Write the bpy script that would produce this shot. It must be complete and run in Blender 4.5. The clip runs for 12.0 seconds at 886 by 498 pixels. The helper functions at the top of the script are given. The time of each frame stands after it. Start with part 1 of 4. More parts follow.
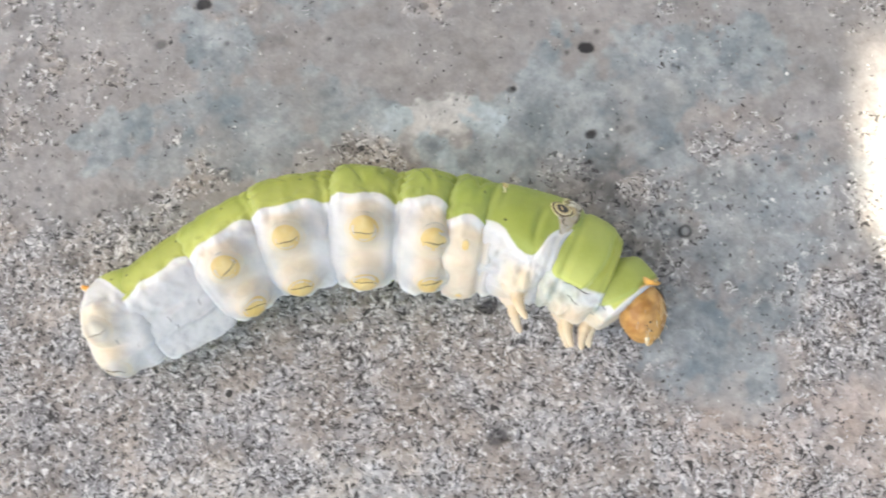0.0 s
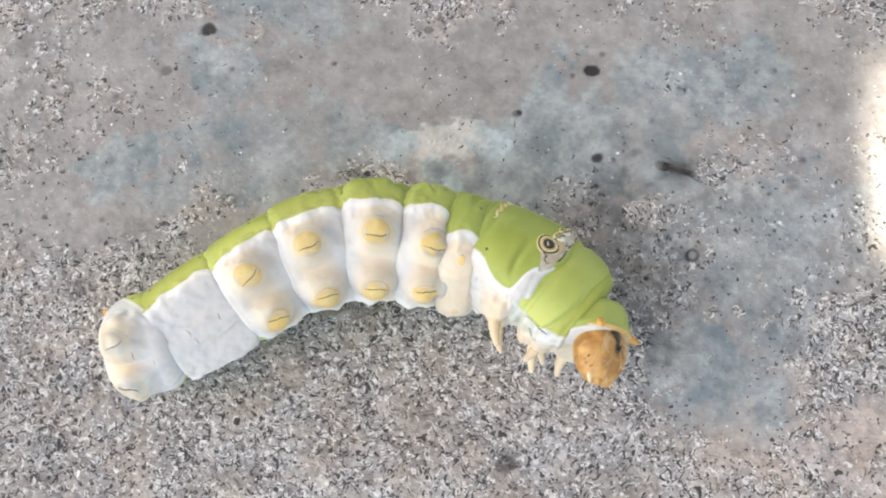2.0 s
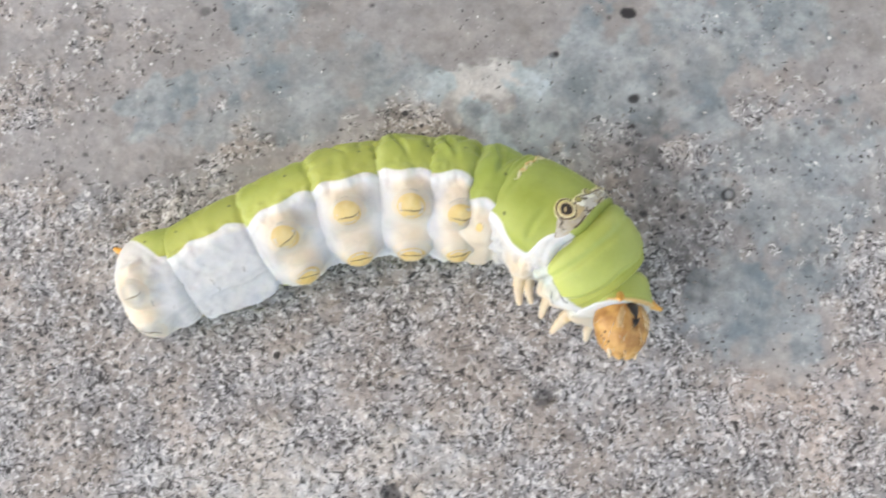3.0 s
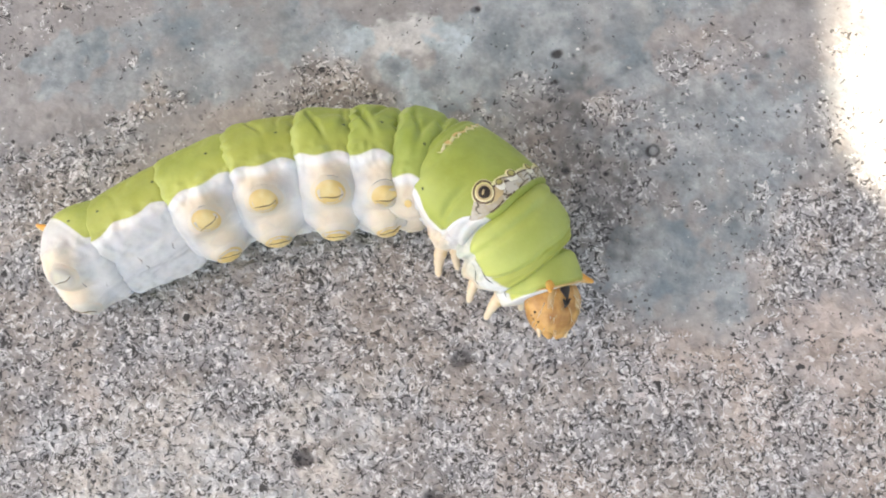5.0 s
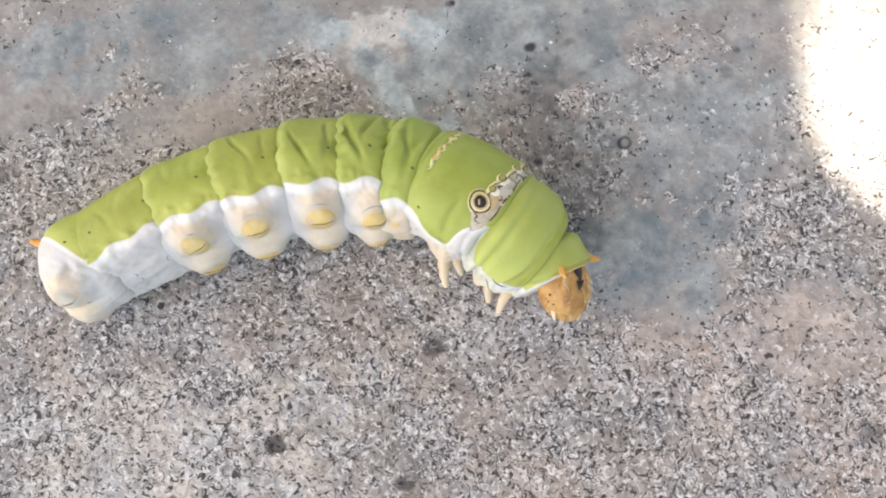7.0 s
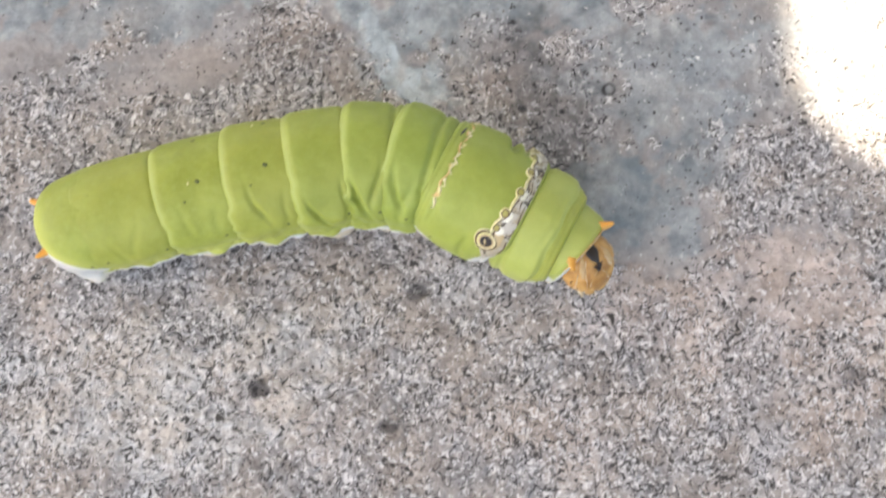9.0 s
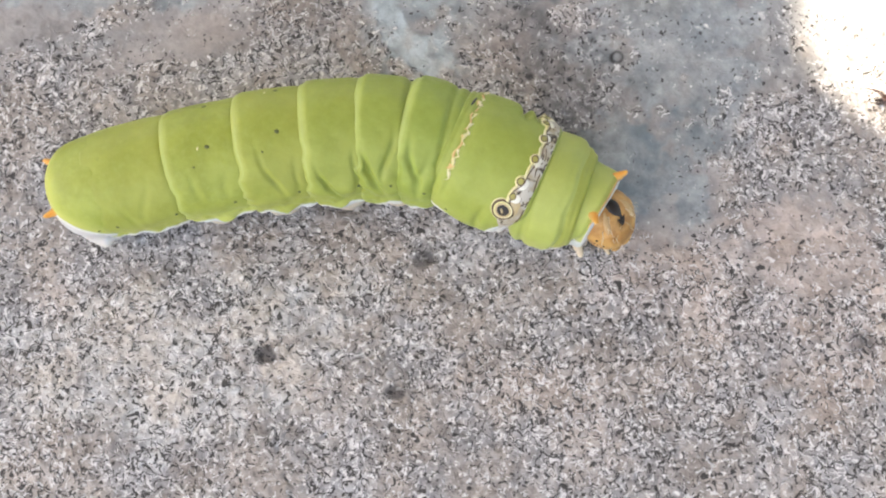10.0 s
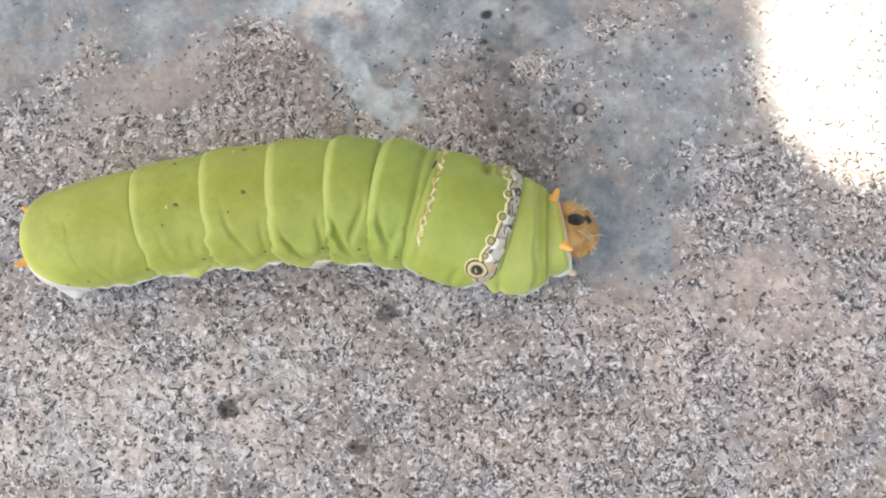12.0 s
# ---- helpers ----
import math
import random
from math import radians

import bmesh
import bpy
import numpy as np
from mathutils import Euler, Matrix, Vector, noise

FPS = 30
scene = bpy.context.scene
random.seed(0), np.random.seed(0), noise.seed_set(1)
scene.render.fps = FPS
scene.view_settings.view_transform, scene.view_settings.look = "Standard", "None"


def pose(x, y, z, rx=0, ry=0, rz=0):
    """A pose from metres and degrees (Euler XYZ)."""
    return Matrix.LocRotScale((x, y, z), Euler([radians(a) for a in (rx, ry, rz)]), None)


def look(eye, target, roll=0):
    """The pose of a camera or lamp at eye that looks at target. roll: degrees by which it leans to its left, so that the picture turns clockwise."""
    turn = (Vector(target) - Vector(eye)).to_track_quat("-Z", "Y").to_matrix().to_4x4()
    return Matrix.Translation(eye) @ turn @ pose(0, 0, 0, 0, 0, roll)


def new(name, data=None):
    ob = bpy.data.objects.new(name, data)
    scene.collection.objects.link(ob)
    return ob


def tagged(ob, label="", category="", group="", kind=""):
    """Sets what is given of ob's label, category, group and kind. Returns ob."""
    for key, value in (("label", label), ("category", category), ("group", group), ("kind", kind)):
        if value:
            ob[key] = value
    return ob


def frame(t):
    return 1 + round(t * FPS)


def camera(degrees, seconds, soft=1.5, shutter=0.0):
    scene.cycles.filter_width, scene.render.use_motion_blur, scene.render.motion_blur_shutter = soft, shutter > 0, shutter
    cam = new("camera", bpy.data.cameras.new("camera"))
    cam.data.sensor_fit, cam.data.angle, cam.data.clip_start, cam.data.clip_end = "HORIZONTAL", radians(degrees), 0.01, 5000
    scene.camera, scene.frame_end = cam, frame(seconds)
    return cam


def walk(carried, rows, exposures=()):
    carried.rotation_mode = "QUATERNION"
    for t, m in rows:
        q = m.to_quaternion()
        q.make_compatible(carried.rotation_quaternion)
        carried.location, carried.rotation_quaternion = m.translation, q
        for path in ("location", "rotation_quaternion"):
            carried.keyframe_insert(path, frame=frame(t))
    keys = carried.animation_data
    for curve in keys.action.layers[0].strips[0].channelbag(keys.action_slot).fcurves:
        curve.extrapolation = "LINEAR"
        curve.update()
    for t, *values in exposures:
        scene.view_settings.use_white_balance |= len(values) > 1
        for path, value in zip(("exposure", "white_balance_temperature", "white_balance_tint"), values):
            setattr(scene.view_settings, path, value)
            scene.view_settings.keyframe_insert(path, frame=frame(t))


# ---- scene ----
cam = camera(45, 12.0, soft=2.0, shutter=0.5)
walk(cam, [
    (0.0, pose(0.00000, -0.01892, 0.07589, 14.534, 0.392, -1.387)),
    (0.1, pose(0.00066, -0.01903, 0.07586, 14.568, 0.417, -1.369)),
    (0.2, pose(0.00048, -0.01894, 0.07588, 14.599, 0.443, -1.352)),
    (0.3, pose(-0.00048, -0.01898, 0.07584, 14.625, 0.471, -1.337)),
    (0.4, pose(-0.00084, -0.01970, 0.07560, 14.642, 0.502, -1.325)),
    (0.5, pose(-0.00091, -0.01995, 0.07543, 14.648, 0.537, -1.318)),
    (0.6, pose(-0.00057, -0.01994, 0.07529, 14.619, 0.577, -1.320)),
    (0.7, pose(-0.00063, -0.01985, 0.07516, 14.549, 0.618, -1.335)),
    (0.8, pose(-0.00036, -0.01967, 0.07507, 14.466, 0.654, -1.360)),
    (0.9, pose(-0.00058, -0.01938, 0.07503, 14.396, 0.682, -1.394)),
    (1.0, pose(-0.00008, -0.01944, 0.07494, 14.367, 0.696, -1.435)),
    (1.1, pose(0.00013, -0.01924, 0.07501, 14.370, 0.693, -1.480)),
    (1.2, pose(-0.00009, -0.01882, 0.07522, 14.380, 0.676, -1.527)),
    (1.3, pose(0.00006, -0.01848, 0.07546, 14.392, 0.656, -1.573)),
    (1.4, pose(0.00013, -0.01839, 0.07564, 14.404, 0.639, -1.613)),
    (1.5, pose(-0.00027, -0.01842, 0.07578, 14.413, 0.634, -1.644)),
    (1.6, pose(-0.00027, -0.01803, 0.07598, 14.419, 0.641, -1.665)),
    (1.7, pose(-0.00004, -0.01784, 0.07607, 14.422, 0.654, -1.676)),
    (1.8, pose(-0.00014, -0.01742, 0.07620, 14.423, 0.676, -1.681)),
    (1.9, pose(-0.00048, -0.01716, 0.07628, 14.423, 0.706, -1.680)),
    (2.0, pose(-0.00006, -0.01693, 0.07633, 14.423, 0.746, -1.676)),
    (2.1, pose(-0.00066, -0.01737, 0.07624, 14.421, 0.792, -1.652)),
    (2.2, pose(-0.00147, -0.01770, 0.07622, 14.413, 0.839, -1.602)),
    (2.3, pose(-0.00180, -0.01865, 0.07606, 14.399, 0.883, -1.536)),
    (2.4, pose(-0.00257, -0.01898, 0.07607, 14.374, 0.917, -1.469)),
    (2.5, pose(-0.00286, -0.01919, 0.07611, 14.337, 0.938, -1.413)),
    (2.6, pose(-0.00347, -0.01947, 0.07612, 14.287, 0.948, -1.375)),
    (2.7, pose(-0.00362, -0.02053, 0.07592, 14.231, 0.954, -1.353)),
    (2.8, pose(-0.00382, -0.02154, 0.07572, 14.180, 0.957, -1.342)),
    (2.9, pose(-0.00359, -0.02134, 0.07580, 14.142, 0.958, -1.337)),
    (3.0, pose(-0.00256, -0.02104, 0.07587, 14.127, 0.958, -1.337)),
    (3.1, pose(-0.00183, -0.02040, 0.07605, 14.165, 0.950, -1.361)),
    (3.2, pose(-0.00092, -0.01951, 0.07634, 14.257, 0.925, -1.418)),
    (3.3, pose(-0.00010, -0.01938, 0.07646, 14.366, 0.887, -1.488)),
    (3.4, pose(0.00088, -0.01960, 0.07647, 14.458, 0.837, -1.548)),
    (3.5, pose(0.00040, -0.02089, 0.07617, 14.497, 0.775, -1.579)),
    (3.6, pose(0.00026, -0.02183, 0.07576, 14.266, 0.697, -1.525)),
    (3.7, pose(0.00129, -0.02246, 0.07520, 14.035, 0.621, -1.471)),
    (5.3, pose(0.00219, -0.02436, 0.07233, 14.276, 0.254, -1.895)),
    (5.4, pose(0.00187, -0.02511, 0.07215, 14.209, 0.268, -1.862)),
    (5.5, pose(0.00101, -0.02510, 0.07217, 14.143, 0.278, -1.802)),
    (5.6, pose(0.00119, -0.02509, 0.07219, 14.158, 0.272, -1.759)),
    (5.7, pose(0.00135, -0.02497, 0.07224, 14.198, 0.263, -1.733)),
    (5.8, pose(0.00117, -0.02470, 0.07235, 14.254, 0.251, -1.721)),
    (5.9, pose(0.00186, -0.02511, 0.07232, 14.318, 0.230, -1.719)),
    (6.0, pose(0.00216, -0.02521, 0.07242, 14.382, 0.200, -1.722)),
    (6.1, pose(0.00279, -0.02544, 0.07254, 14.439, 0.161, -1.749)),
    (6.2, pose(0.00267, -0.02552, 0.07272, 14.488, 0.121, -1.806)),
    (6.3, pose(0.00350, -0.02554, 0.07292, 14.533, 0.085, -1.873)),
    (6.4, pose(0.00350, -0.02560, 0.07305, 14.574, 0.060, -1.929)),
    (6.5, pose(0.00329, -0.02499, 0.07326, 14.615, 0.051, -1.952)),
    (6.6, pose(0.00305, -0.02454, 0.07338, 14.656, 0.051, -1.934)),
    (6.7, pose(0.00395, -0.02435, 0.07344, 14.694, 0.049, -1.892)),
    (6.8, pose(0.00408, -0.02477, 0.07333, 14.725, 0.048, -1.842)),
    (6.9, pose(0.00388, -0.02501, 0.07328, 14.747, 0.048, -1.800)),
    (7.0, pose(0.00381, -0.02522, 0.07322, 14.755, 0.051, -1.782)),
    (7.1, pose(0.00373, -0.02526, 0.07321, 14.755, 0.055, -1.782)),
    (7.2, pose(0.00365, -0.02517, 0.07322, 14.754, 0.059, -1.783)),
    (8.8, pose(0.00517, -0.02788, 0.07246, 14.495, 0.138, -1.848)),
    (8.9, pose(0.00514, -0.02800, 0.07247, 14.450, 0.151, -1.848)),
    (9.0, pose(0.00497, -0.02852, 0.07238, 14.400, 0.166, -1.847)),
    (9.1, pose(0.00432, -0.02960, 0.07216, 14.345, 0.201, -1.826)),
    (9.2, pose(0.00307, -0.03028, 0.07204, 14.289, 0.263, -1.778)),
    (9.3, pose(0.00223, -0.03048, 0.07204, 14.235, 0.337, -1.720)),
    (9.4, pose(0.00240, -0.03008, 0.07216, 14.188, 0.405, -1.668)),
    (9.5, pose(0.00207, -0.02973, 0.07224, 14.151, 0.451, -1.638)),
    (9.6, pose(0.00305, -0.02930, 0.07229, 14.127, 0.473, -1.627)),
    (9.7, pose(0.00367, -0.02914, 0.07223, 14.112, 0.484, -1.621)),
    (9.8, pose(0.00459, -0.02964, 0.07200, 14.104, 0.489, -1.618)),
    (9.9, pose(0.00497, -0.03009, 0.07180, 14.101, 0.493, -1.617)),
    (10.0, pose(0.00494, -0.03031, 0.07171, 14.101, 0.500, -1.616)),
    (10.1, pose(0.00492, -0.03052, 0.07161, 14.128, 0.517, -1.628)),
    (10.2, pose(0.00443, -0.03033, 0.07157, 14.193, 0.541, -1.659)),
    (10.3, pose(0.00487, -0.02895, 0.07181, 14.273, 0.566, -1.698)),
    (10.4, pose(0.00632, -0.02819, 0.07195, 14.343, 0.586, -1.734)),
    (10.5, pose(0.00711, -0.02754, 0.07215, 14.379, 0.595, -1.754)),
    (10.6, pose(0.00781, -0.02755, 0.07225, 14.387, 0.591, -1.760)),
    (10.7, pose(0.00769, -0.02817, 0.07220, 14.389, 0.579, -1.763)),
    (10.8, pose(0.00771, -0.02864, 0.07218, 14.389, 0.560, -1.766)),
    (10.9, pose(0.00679, -0.02806, 0.07240, 14.392, 0.536, -1.771)),
    (11.0, pose(0.00683, -0.02733, 0.07261, 14.400, 0.509, -1.780)),
    (11.1, pose(0.00756, -0.02690, 0.07273, 14.418, 0.481, -1.799)),
    (11.2, pose(0.00713, -0.02721, 0.07267, 14.444, 0.455, -1.825)),
    (11.3, pose(0.00730, -0.02755, 0.07260, 14.474, 0.433, -1.852)),
    (11.4, pose(0.00748, -0.02733, 0.07268, 14.503, 0.418, -1.873)),
    (11.5, pose(0.00734, -0.02762, 0.07261, 14.529, 0.413, -1.881)),
    (11.6, pose(0.00642, -0.02800, 0.07252, 14.547, 0.425, -1.876)),
    (11.7, pose(0.00645, -0.02835, 0.07245, 14.558, 0.456, -1.864)),
    (11.8, pose(0.00661, -0.02797, 0.07258, 14.564, 0.501, -1.846)),
    (11.9, pose(0.00732, -0.02773, 0.07268, 14.566, 0.557, -1.823)),
    (12.0, pose(0.00770, -0.02747, 0.07278, 14.567, 0.617, -1.799)),
], exposures=[(0.0, 1.84, 7450, 8), (3.5, 1.84, 7450, 8), (6.0, 1.77, 7620, 11), (12.0, 1.77, 7500, 11)])

MM = 0.001

# ---- light: open sky, one sun, shade from unseen sheets added overhead ----
SUN_ELEVATION, SUN_AZIMUTH = radians(55), radians(-172)   # azimuth from +x towards +y
TO_SUN = Vector((math.cos(SUN_ELEVATION) * math.cos(SUN_AZIMUTH),
                 math.cos(SUN_ELEVATION) * math.sin(SUN_AZIMUTH), math.sin(SUN_ELEVATION)))
world = bpy.data.worlds.new("sky")
scene.world = world
world.use_nodes = True
sky = world.node_tree.nodes.new("ShaderNodeTexSky")
sky.sky_type, sky.sun_disc = "NISHITA", False
sky.air_density, sky.dust_density, sky.ozone_density = 1.0, 2.5, 1.0
sky.sun_elevation, sky.sun_rotation = SUN_ELEVATION, radians(90) - SUN_AZIMUTH
back = world.node_tree.nodes["Background"]
back.inputs["Strength"].default_value = 0.15
world.node_tree.links.new(sky.outputs["Color"], back.inputs["Color"])
sun_data = bpy.data.lights.new("sun", "SUN")
sun_data.energy, sun_data.angle, sun_data.color = 5.0, radians(0.7), (1.0, 0.95, 0.88)
sun = new("sun", sun_data)
sun.matrix_world = look(TO_SUN * 3, (0, 0, 0))


# ---- materials ----
class Nodes:
    """A small builder for node materials."""

    def __init__(self, name):
        self.mat = bpy.data.materials.new(name)
        self.mat.use_nodes = True
        self.tree = self.mat.node_tree
        self.bsdf = self.tree.nodes["Principled BSDF"]

    def put(self, socket, value):
        if isinstance(value, bpy.types.NodeSocket):
            self.tree.links.new(value, socket)
        elif isinstance(value, (tuple, list)) and len(value) == 3 and socket.type == "RGBA":
            socket.default_value = (*value, 1)
        else:
            socket.default_value = value

    def set(self, **values):
        for key, value in values.items():
            self.put(self.bsdf.inputs[key.replace("_", " ")], value)
        return self

    def where(self):
        if not hasattr(self, "coord"):
            self.coord = self.tree.nodes.new("ShaderNodeTexCoord").outputs["Object"]
        return self.coord

    def noise(self, scale, detail=2.0, rough=0.5, distort=0.0, vector=None):
        n = self.tree.nodes.new("ShaderNodeTexNoise")
        self.put(n.inputs["Vector"], vector or self.where())
        for key, value in (("Scale", scale), ("Detail", detail), ("Roughness", rough), ("Distortion", distort)):
            n.inputs[key].default_value = value
        return n.outputs["Fac"]

    def cells(self, scale, feature="F1", output="Distance", vector=None):
        n = self.tree.nodes.new("ShaderNodeTexVoronoi")
        n.feature = feature
        self.put(n.inputs["Vector"], vector or self.where())
        n.inputs["Scale"].default_value = scale
        return n.outputs[output]

    def ramp(self, fac, low, high, a=0.0, b=1.0):
        n = self.tree.nodes.new("ShaderNodeMapRange")
        n.interpolation_type = "SMOOTHSTEP"
        self.put(n.inputs["Value"], fac)
        for key, value in (("From Min", low), ("From Max", high), ("To Min", a), ("To Max", b)):
            self.put(n.inputs[key], value)
        return n.outputs["Result"]

    def math(self, op, a, b=0.0):
        n = self.tree.nodes.new("ShaderNodeMath")
        n.operation = op
        self.put(n.inputs[0], a)
        self.put(n.inputs[1], b)
        return n.outputs[0]

    def mix(self, fac, a, b, blend="MIX"):
        n = self.tree.nodes.new("ShaderNodeMix")
        n.data_type, n.blend_type = "RGBA", blend
        self.put(n.inputs[0], fac)
        self.put(n.inputs[6], a)
        self.put(n.inputs[7], b)
        return n.outputs[2]

    def layer(self, name):
        n = self.tree.nodes.new("ShaderNodeAttribute")
        n.attribute_name = name
        return n.outputs["Fac"]

    def bump(self, height, distance, strength=1.0):
        n = self.tree.nodes.new("ShaderNodeBump")
        self.put(n.inputs["Height"], height)
        n.inputs["Distance"].default_value = distance
        n.inputs["Strength"].default_value = strength
        self.put(self.bsdf.inputs["Normal"], n.outputs["Normal"])
        return self


def soft_flesh(name, colour, other, rough=0.45, scale=900.0, sub=0.15, bump=0.00003):
    """Moist larval tissue: two tones, fine relief, a little light through it."""
    n = Nodes(name)
    n.set(Base_Color=n.mix(n.ramp(n.noise(scale, 4), 0.35, 0.65), colour, other), Roughness=rough,
          Subsurface_Weight=sub, Subsurface_Radius=(1.0, 0.6, 0.35), Subsurface_Scale=0.0006)
    n.bump(n.noise(scale * 2.2, 3), bump, 0.5)
    return n.mat


def skin_material(name="caterpillar_skin", pale_a=(0.56, 0.553, 0.53), pale_b=(0.63, 0.617, 0.585), cool=(0.53, 0.537, 0.525)):
    n = Nodes(name)
    green = n.ramp(n.layer("green"), -0.04, 0.04)
    rim = n.ramp(n.math("ABSOLUTE", n.math("ADD", n.layer("green"), 0.13)), 0.04, 0.26, 0.8, 0.0)
    mottled = n.noise(420, 5, 0.6)
    fine = n.noise(2600, 3)
    leaf = n.mix(n.ramp(mottled, 0.3, 0.7), (0.262, 0.306, 0.046), (0.345, 0.392, 0.074))
    leaf = n.mix(n.math("MULTIPLY", n.ramp(fine, 0.45, 0.75), 0.15), leaf, (0.44, 0.50, 0.17))
    leaf = n.mix(n.math("MULTIPLY", n.ramp(n.noise(900, 2), 0.68, 0.78), 0.30), leaf, (0.17, 0.23, 0.04))
    leaf = n.mix(n.ramp(n.layer("green"), 0.05, 1.3, 0.72, 0.0), leaf, (0.54, 0.57, 0.15))   # paler towards the flanks
    ring = n.tree.nodes.new("ShaderNodeObjectInfo").outputs["Random"]
    leaf = n.mix(n.math("MULTIPLY", n.ramp(ring, 0.1, 0.9), n.ramp(n.noise(160, 3), 0.35, 0.65, 0.15, 0.55)), leaf, (0.315, 0.325, 0.062))   # olive tinge
    leaf = n.mix(n.layer("cool"), leaf, n.mix(n.ramp(mottled, 0.3, 0.7), (0.205, 0.300, 0.060), (0.270, 0.365, 0.085)))   # fresher green
    leaf = n.mix(n.math("MULTIPLY", n.layer("lip"), 0.55), leaf, (0.46, 0.52, 0.17))
    pale = n.mix(n.ramp(n.noise(700, 5, 0.65), 0.35, 0.7), pale_a, pale_b)
    pale = n.mix(n.math("MULTIPLY", n.ramp(n.noise(350, 3), 0.5, 0.75), 0.5), pale, cool)
    peach = n.mix(n.ramp(n.noise(800, 3), 0.3, 0.7), (0.66, 0.55, 0.40), (0.70, 0.61, 0.47))
    pale = n.mix(n.math("MULTIPLY", n.layer("peach"), 0.95), pale, peach)
    pale = n.mix(rim, pale, (0.72, 0.72, 0.69))
    veins = n.ramp(n.cells(620, "DISTANCE_TO_EDGE", "Distance"), 0.0, 0.05, 1.0, 0.0)
    pale = n.mix(n.math("MULTIPLY", veins, n.ramp(n.noise(500, 2), 0.56, 0.68, 0.0, 0.12)), pale, (0.36, 0.38, 0.39))
    n.set(Base_Color=n.mix(green, pale, leaf), Roughness=n.ramp(fine, 0.3, 0.7, 0.36, 0.52),
          Subsurface_Weight=n.ramp(green, 0.0, 1.0, 0.55, 0.10), Subsurface_Radius=(1.0, 0.75, 0.5), Subsurface_Scale=0.0011)
    n.bsdf.inputs["Specular IOR Level"].default_value = 0.35
    n.bump(n.math("ADD", n.noise(1500, 4, 0.6), n.math("MULTIPLY", n.noise(350, 2), 2.0)), 0.00006, 0.55)
    return n.mat


def concrete_material():
    n = Nodes("weathered_concrete")
    rough, blue, tone, warm = n.layer("rough"), n.layer("blue"), n.layer("tone"), n.layer("warm")
    big, mid = n.noise(55, 4, 0.6), n.noise(240, 5, 0.65)
    base = n.mix(n.ramp(mid, 0.3, 0.7), (0.236, 0.227, 0.221), (0.325, 0.313, 0.306))
    base = n.mix(n.math("MULTIPLY", n.ramp(big, 0.4, 0.7), 0.35), base, (0.30, 0.272, 0.252))
    film = n.mix(n.ramp(n.noise(330, 5, 0.7), 0.36, 0.64), (0.178, 0.214, 0.229), (0.345, 0.377, 0.384))
    film = n.mix(n.ramp(n.noise(140, 3, 0.6), 0.52, 0.68, 0.0, 0.75), film, (0.130, 0.182, 0.212))   # darker teal pockets
    base = n.mix(n.math("MULTIPLY", n.ramp(blue, 0.12, 0.75), 0.95), base, film)
    base = n.mix(n.math("MULTIPLY", rough, 0.70), base, n.mix(n.ramp(mid, 0.35, 0.65), (0.298, 0.281, 0.266), (0.405, 0.385, 0.366)))
    base = n.mix(n.math("MULTIPLY", n.ramp(warm, 0.1, 0.9), 0.75), base, n.mix(n.ramp(mid, 0.3, 0.7), (0.39, 0.330, 0.290), (0.51, 0.445, 0.40)))
    base = n.mix(n.math("MULTIPLY", n.math("MULTIPLY", n.ramp(tone, 0.0, 0.9), n.ramp(n.noise(480, 5, 0.7), 0.34, 0.56, 0.50, 1.0)), n.ramp(rough, 0.3, 0.9, 1.0, 0.7)), base, n.mix(n.ramp(blue, 0.25, 0.75), (0.54, 0.54, 0.515), (0.43, 0.50, 0.52)))   # worn pale film
    cloudy = n.ramp(n.noise(620, 5, 0.7), 0.3, 0.7)
    base = n.mix(1.0, base, n.mix(cloudy, (0.84, 0.84, 0.84), (1.15, 1.15, 1.15)), "MULTIPLY")   # mottling of the worn skin
    hue = n.mix(n.ramp(n.noise(210, 4, 0.65), 0.38, 0.62), (1.07, 1.0, 0.93), (0.96, 1.0, 1.05))
    base = n.mix(n.ramp(rough, 0.2, 1.0, 0.2, 0.8), base, n.mix(1.0, base, hue, "MULTIPLY"))   # brownish and greyish crumbs
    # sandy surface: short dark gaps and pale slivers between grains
    patchy = n.noise(420, 3, 0.6)
    fleck = n.noise(1400, 2.0, 0.5, 0.7)
    fleck2 = n.noise(2200, 1.0, 0.5, 0.3)
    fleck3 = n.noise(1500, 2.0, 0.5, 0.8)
    flake = n.ramp(n.cells(2300, "F1", "Color"), 0.15, 0.85)
    grain = n.mix(flake, (0.80, 0.795, 0.79), (1.20, 1.20, 1.20))
    base = n.mix(n.ramp(rough, 0.0, 1.0, 0.15, 0.8), base, n.mix(1.0, base, grain, "MULTIPLY"))
    much = n.math("ADD", n.ramp(rough, 0.0, 1.0, 0.69, 0.455), n.ramp(patchy, 0.3, 0.7, 0.07, -0.07))
    much = n.math("ADD", much, n.ramp(n.noise(110, 3), 0.35, 0.65, 0.06, -0.04))   # calmer and busier areas
    worm = n.ramp(n.math("ABSOLUTE", n.math("SUBTRACT", fleck, 0.5)), 0.018, 0.048, 1.0, 0.0)
    worm = n.math("MULTIPLY", worm, n.ramp(n.math("SUBTRACT", fleck2, much), 0.0, 0.04))
    pit = n.ramp(n.math("SUBTRACT", n.ramp(rough, 0.0, 1.0, 0.27, 0.335), fleck), 0.0, 0.03)
    dark = n.math("MAXIMUM", worm, pit)
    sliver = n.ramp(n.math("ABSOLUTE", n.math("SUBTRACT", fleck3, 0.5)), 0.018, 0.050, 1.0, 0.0)
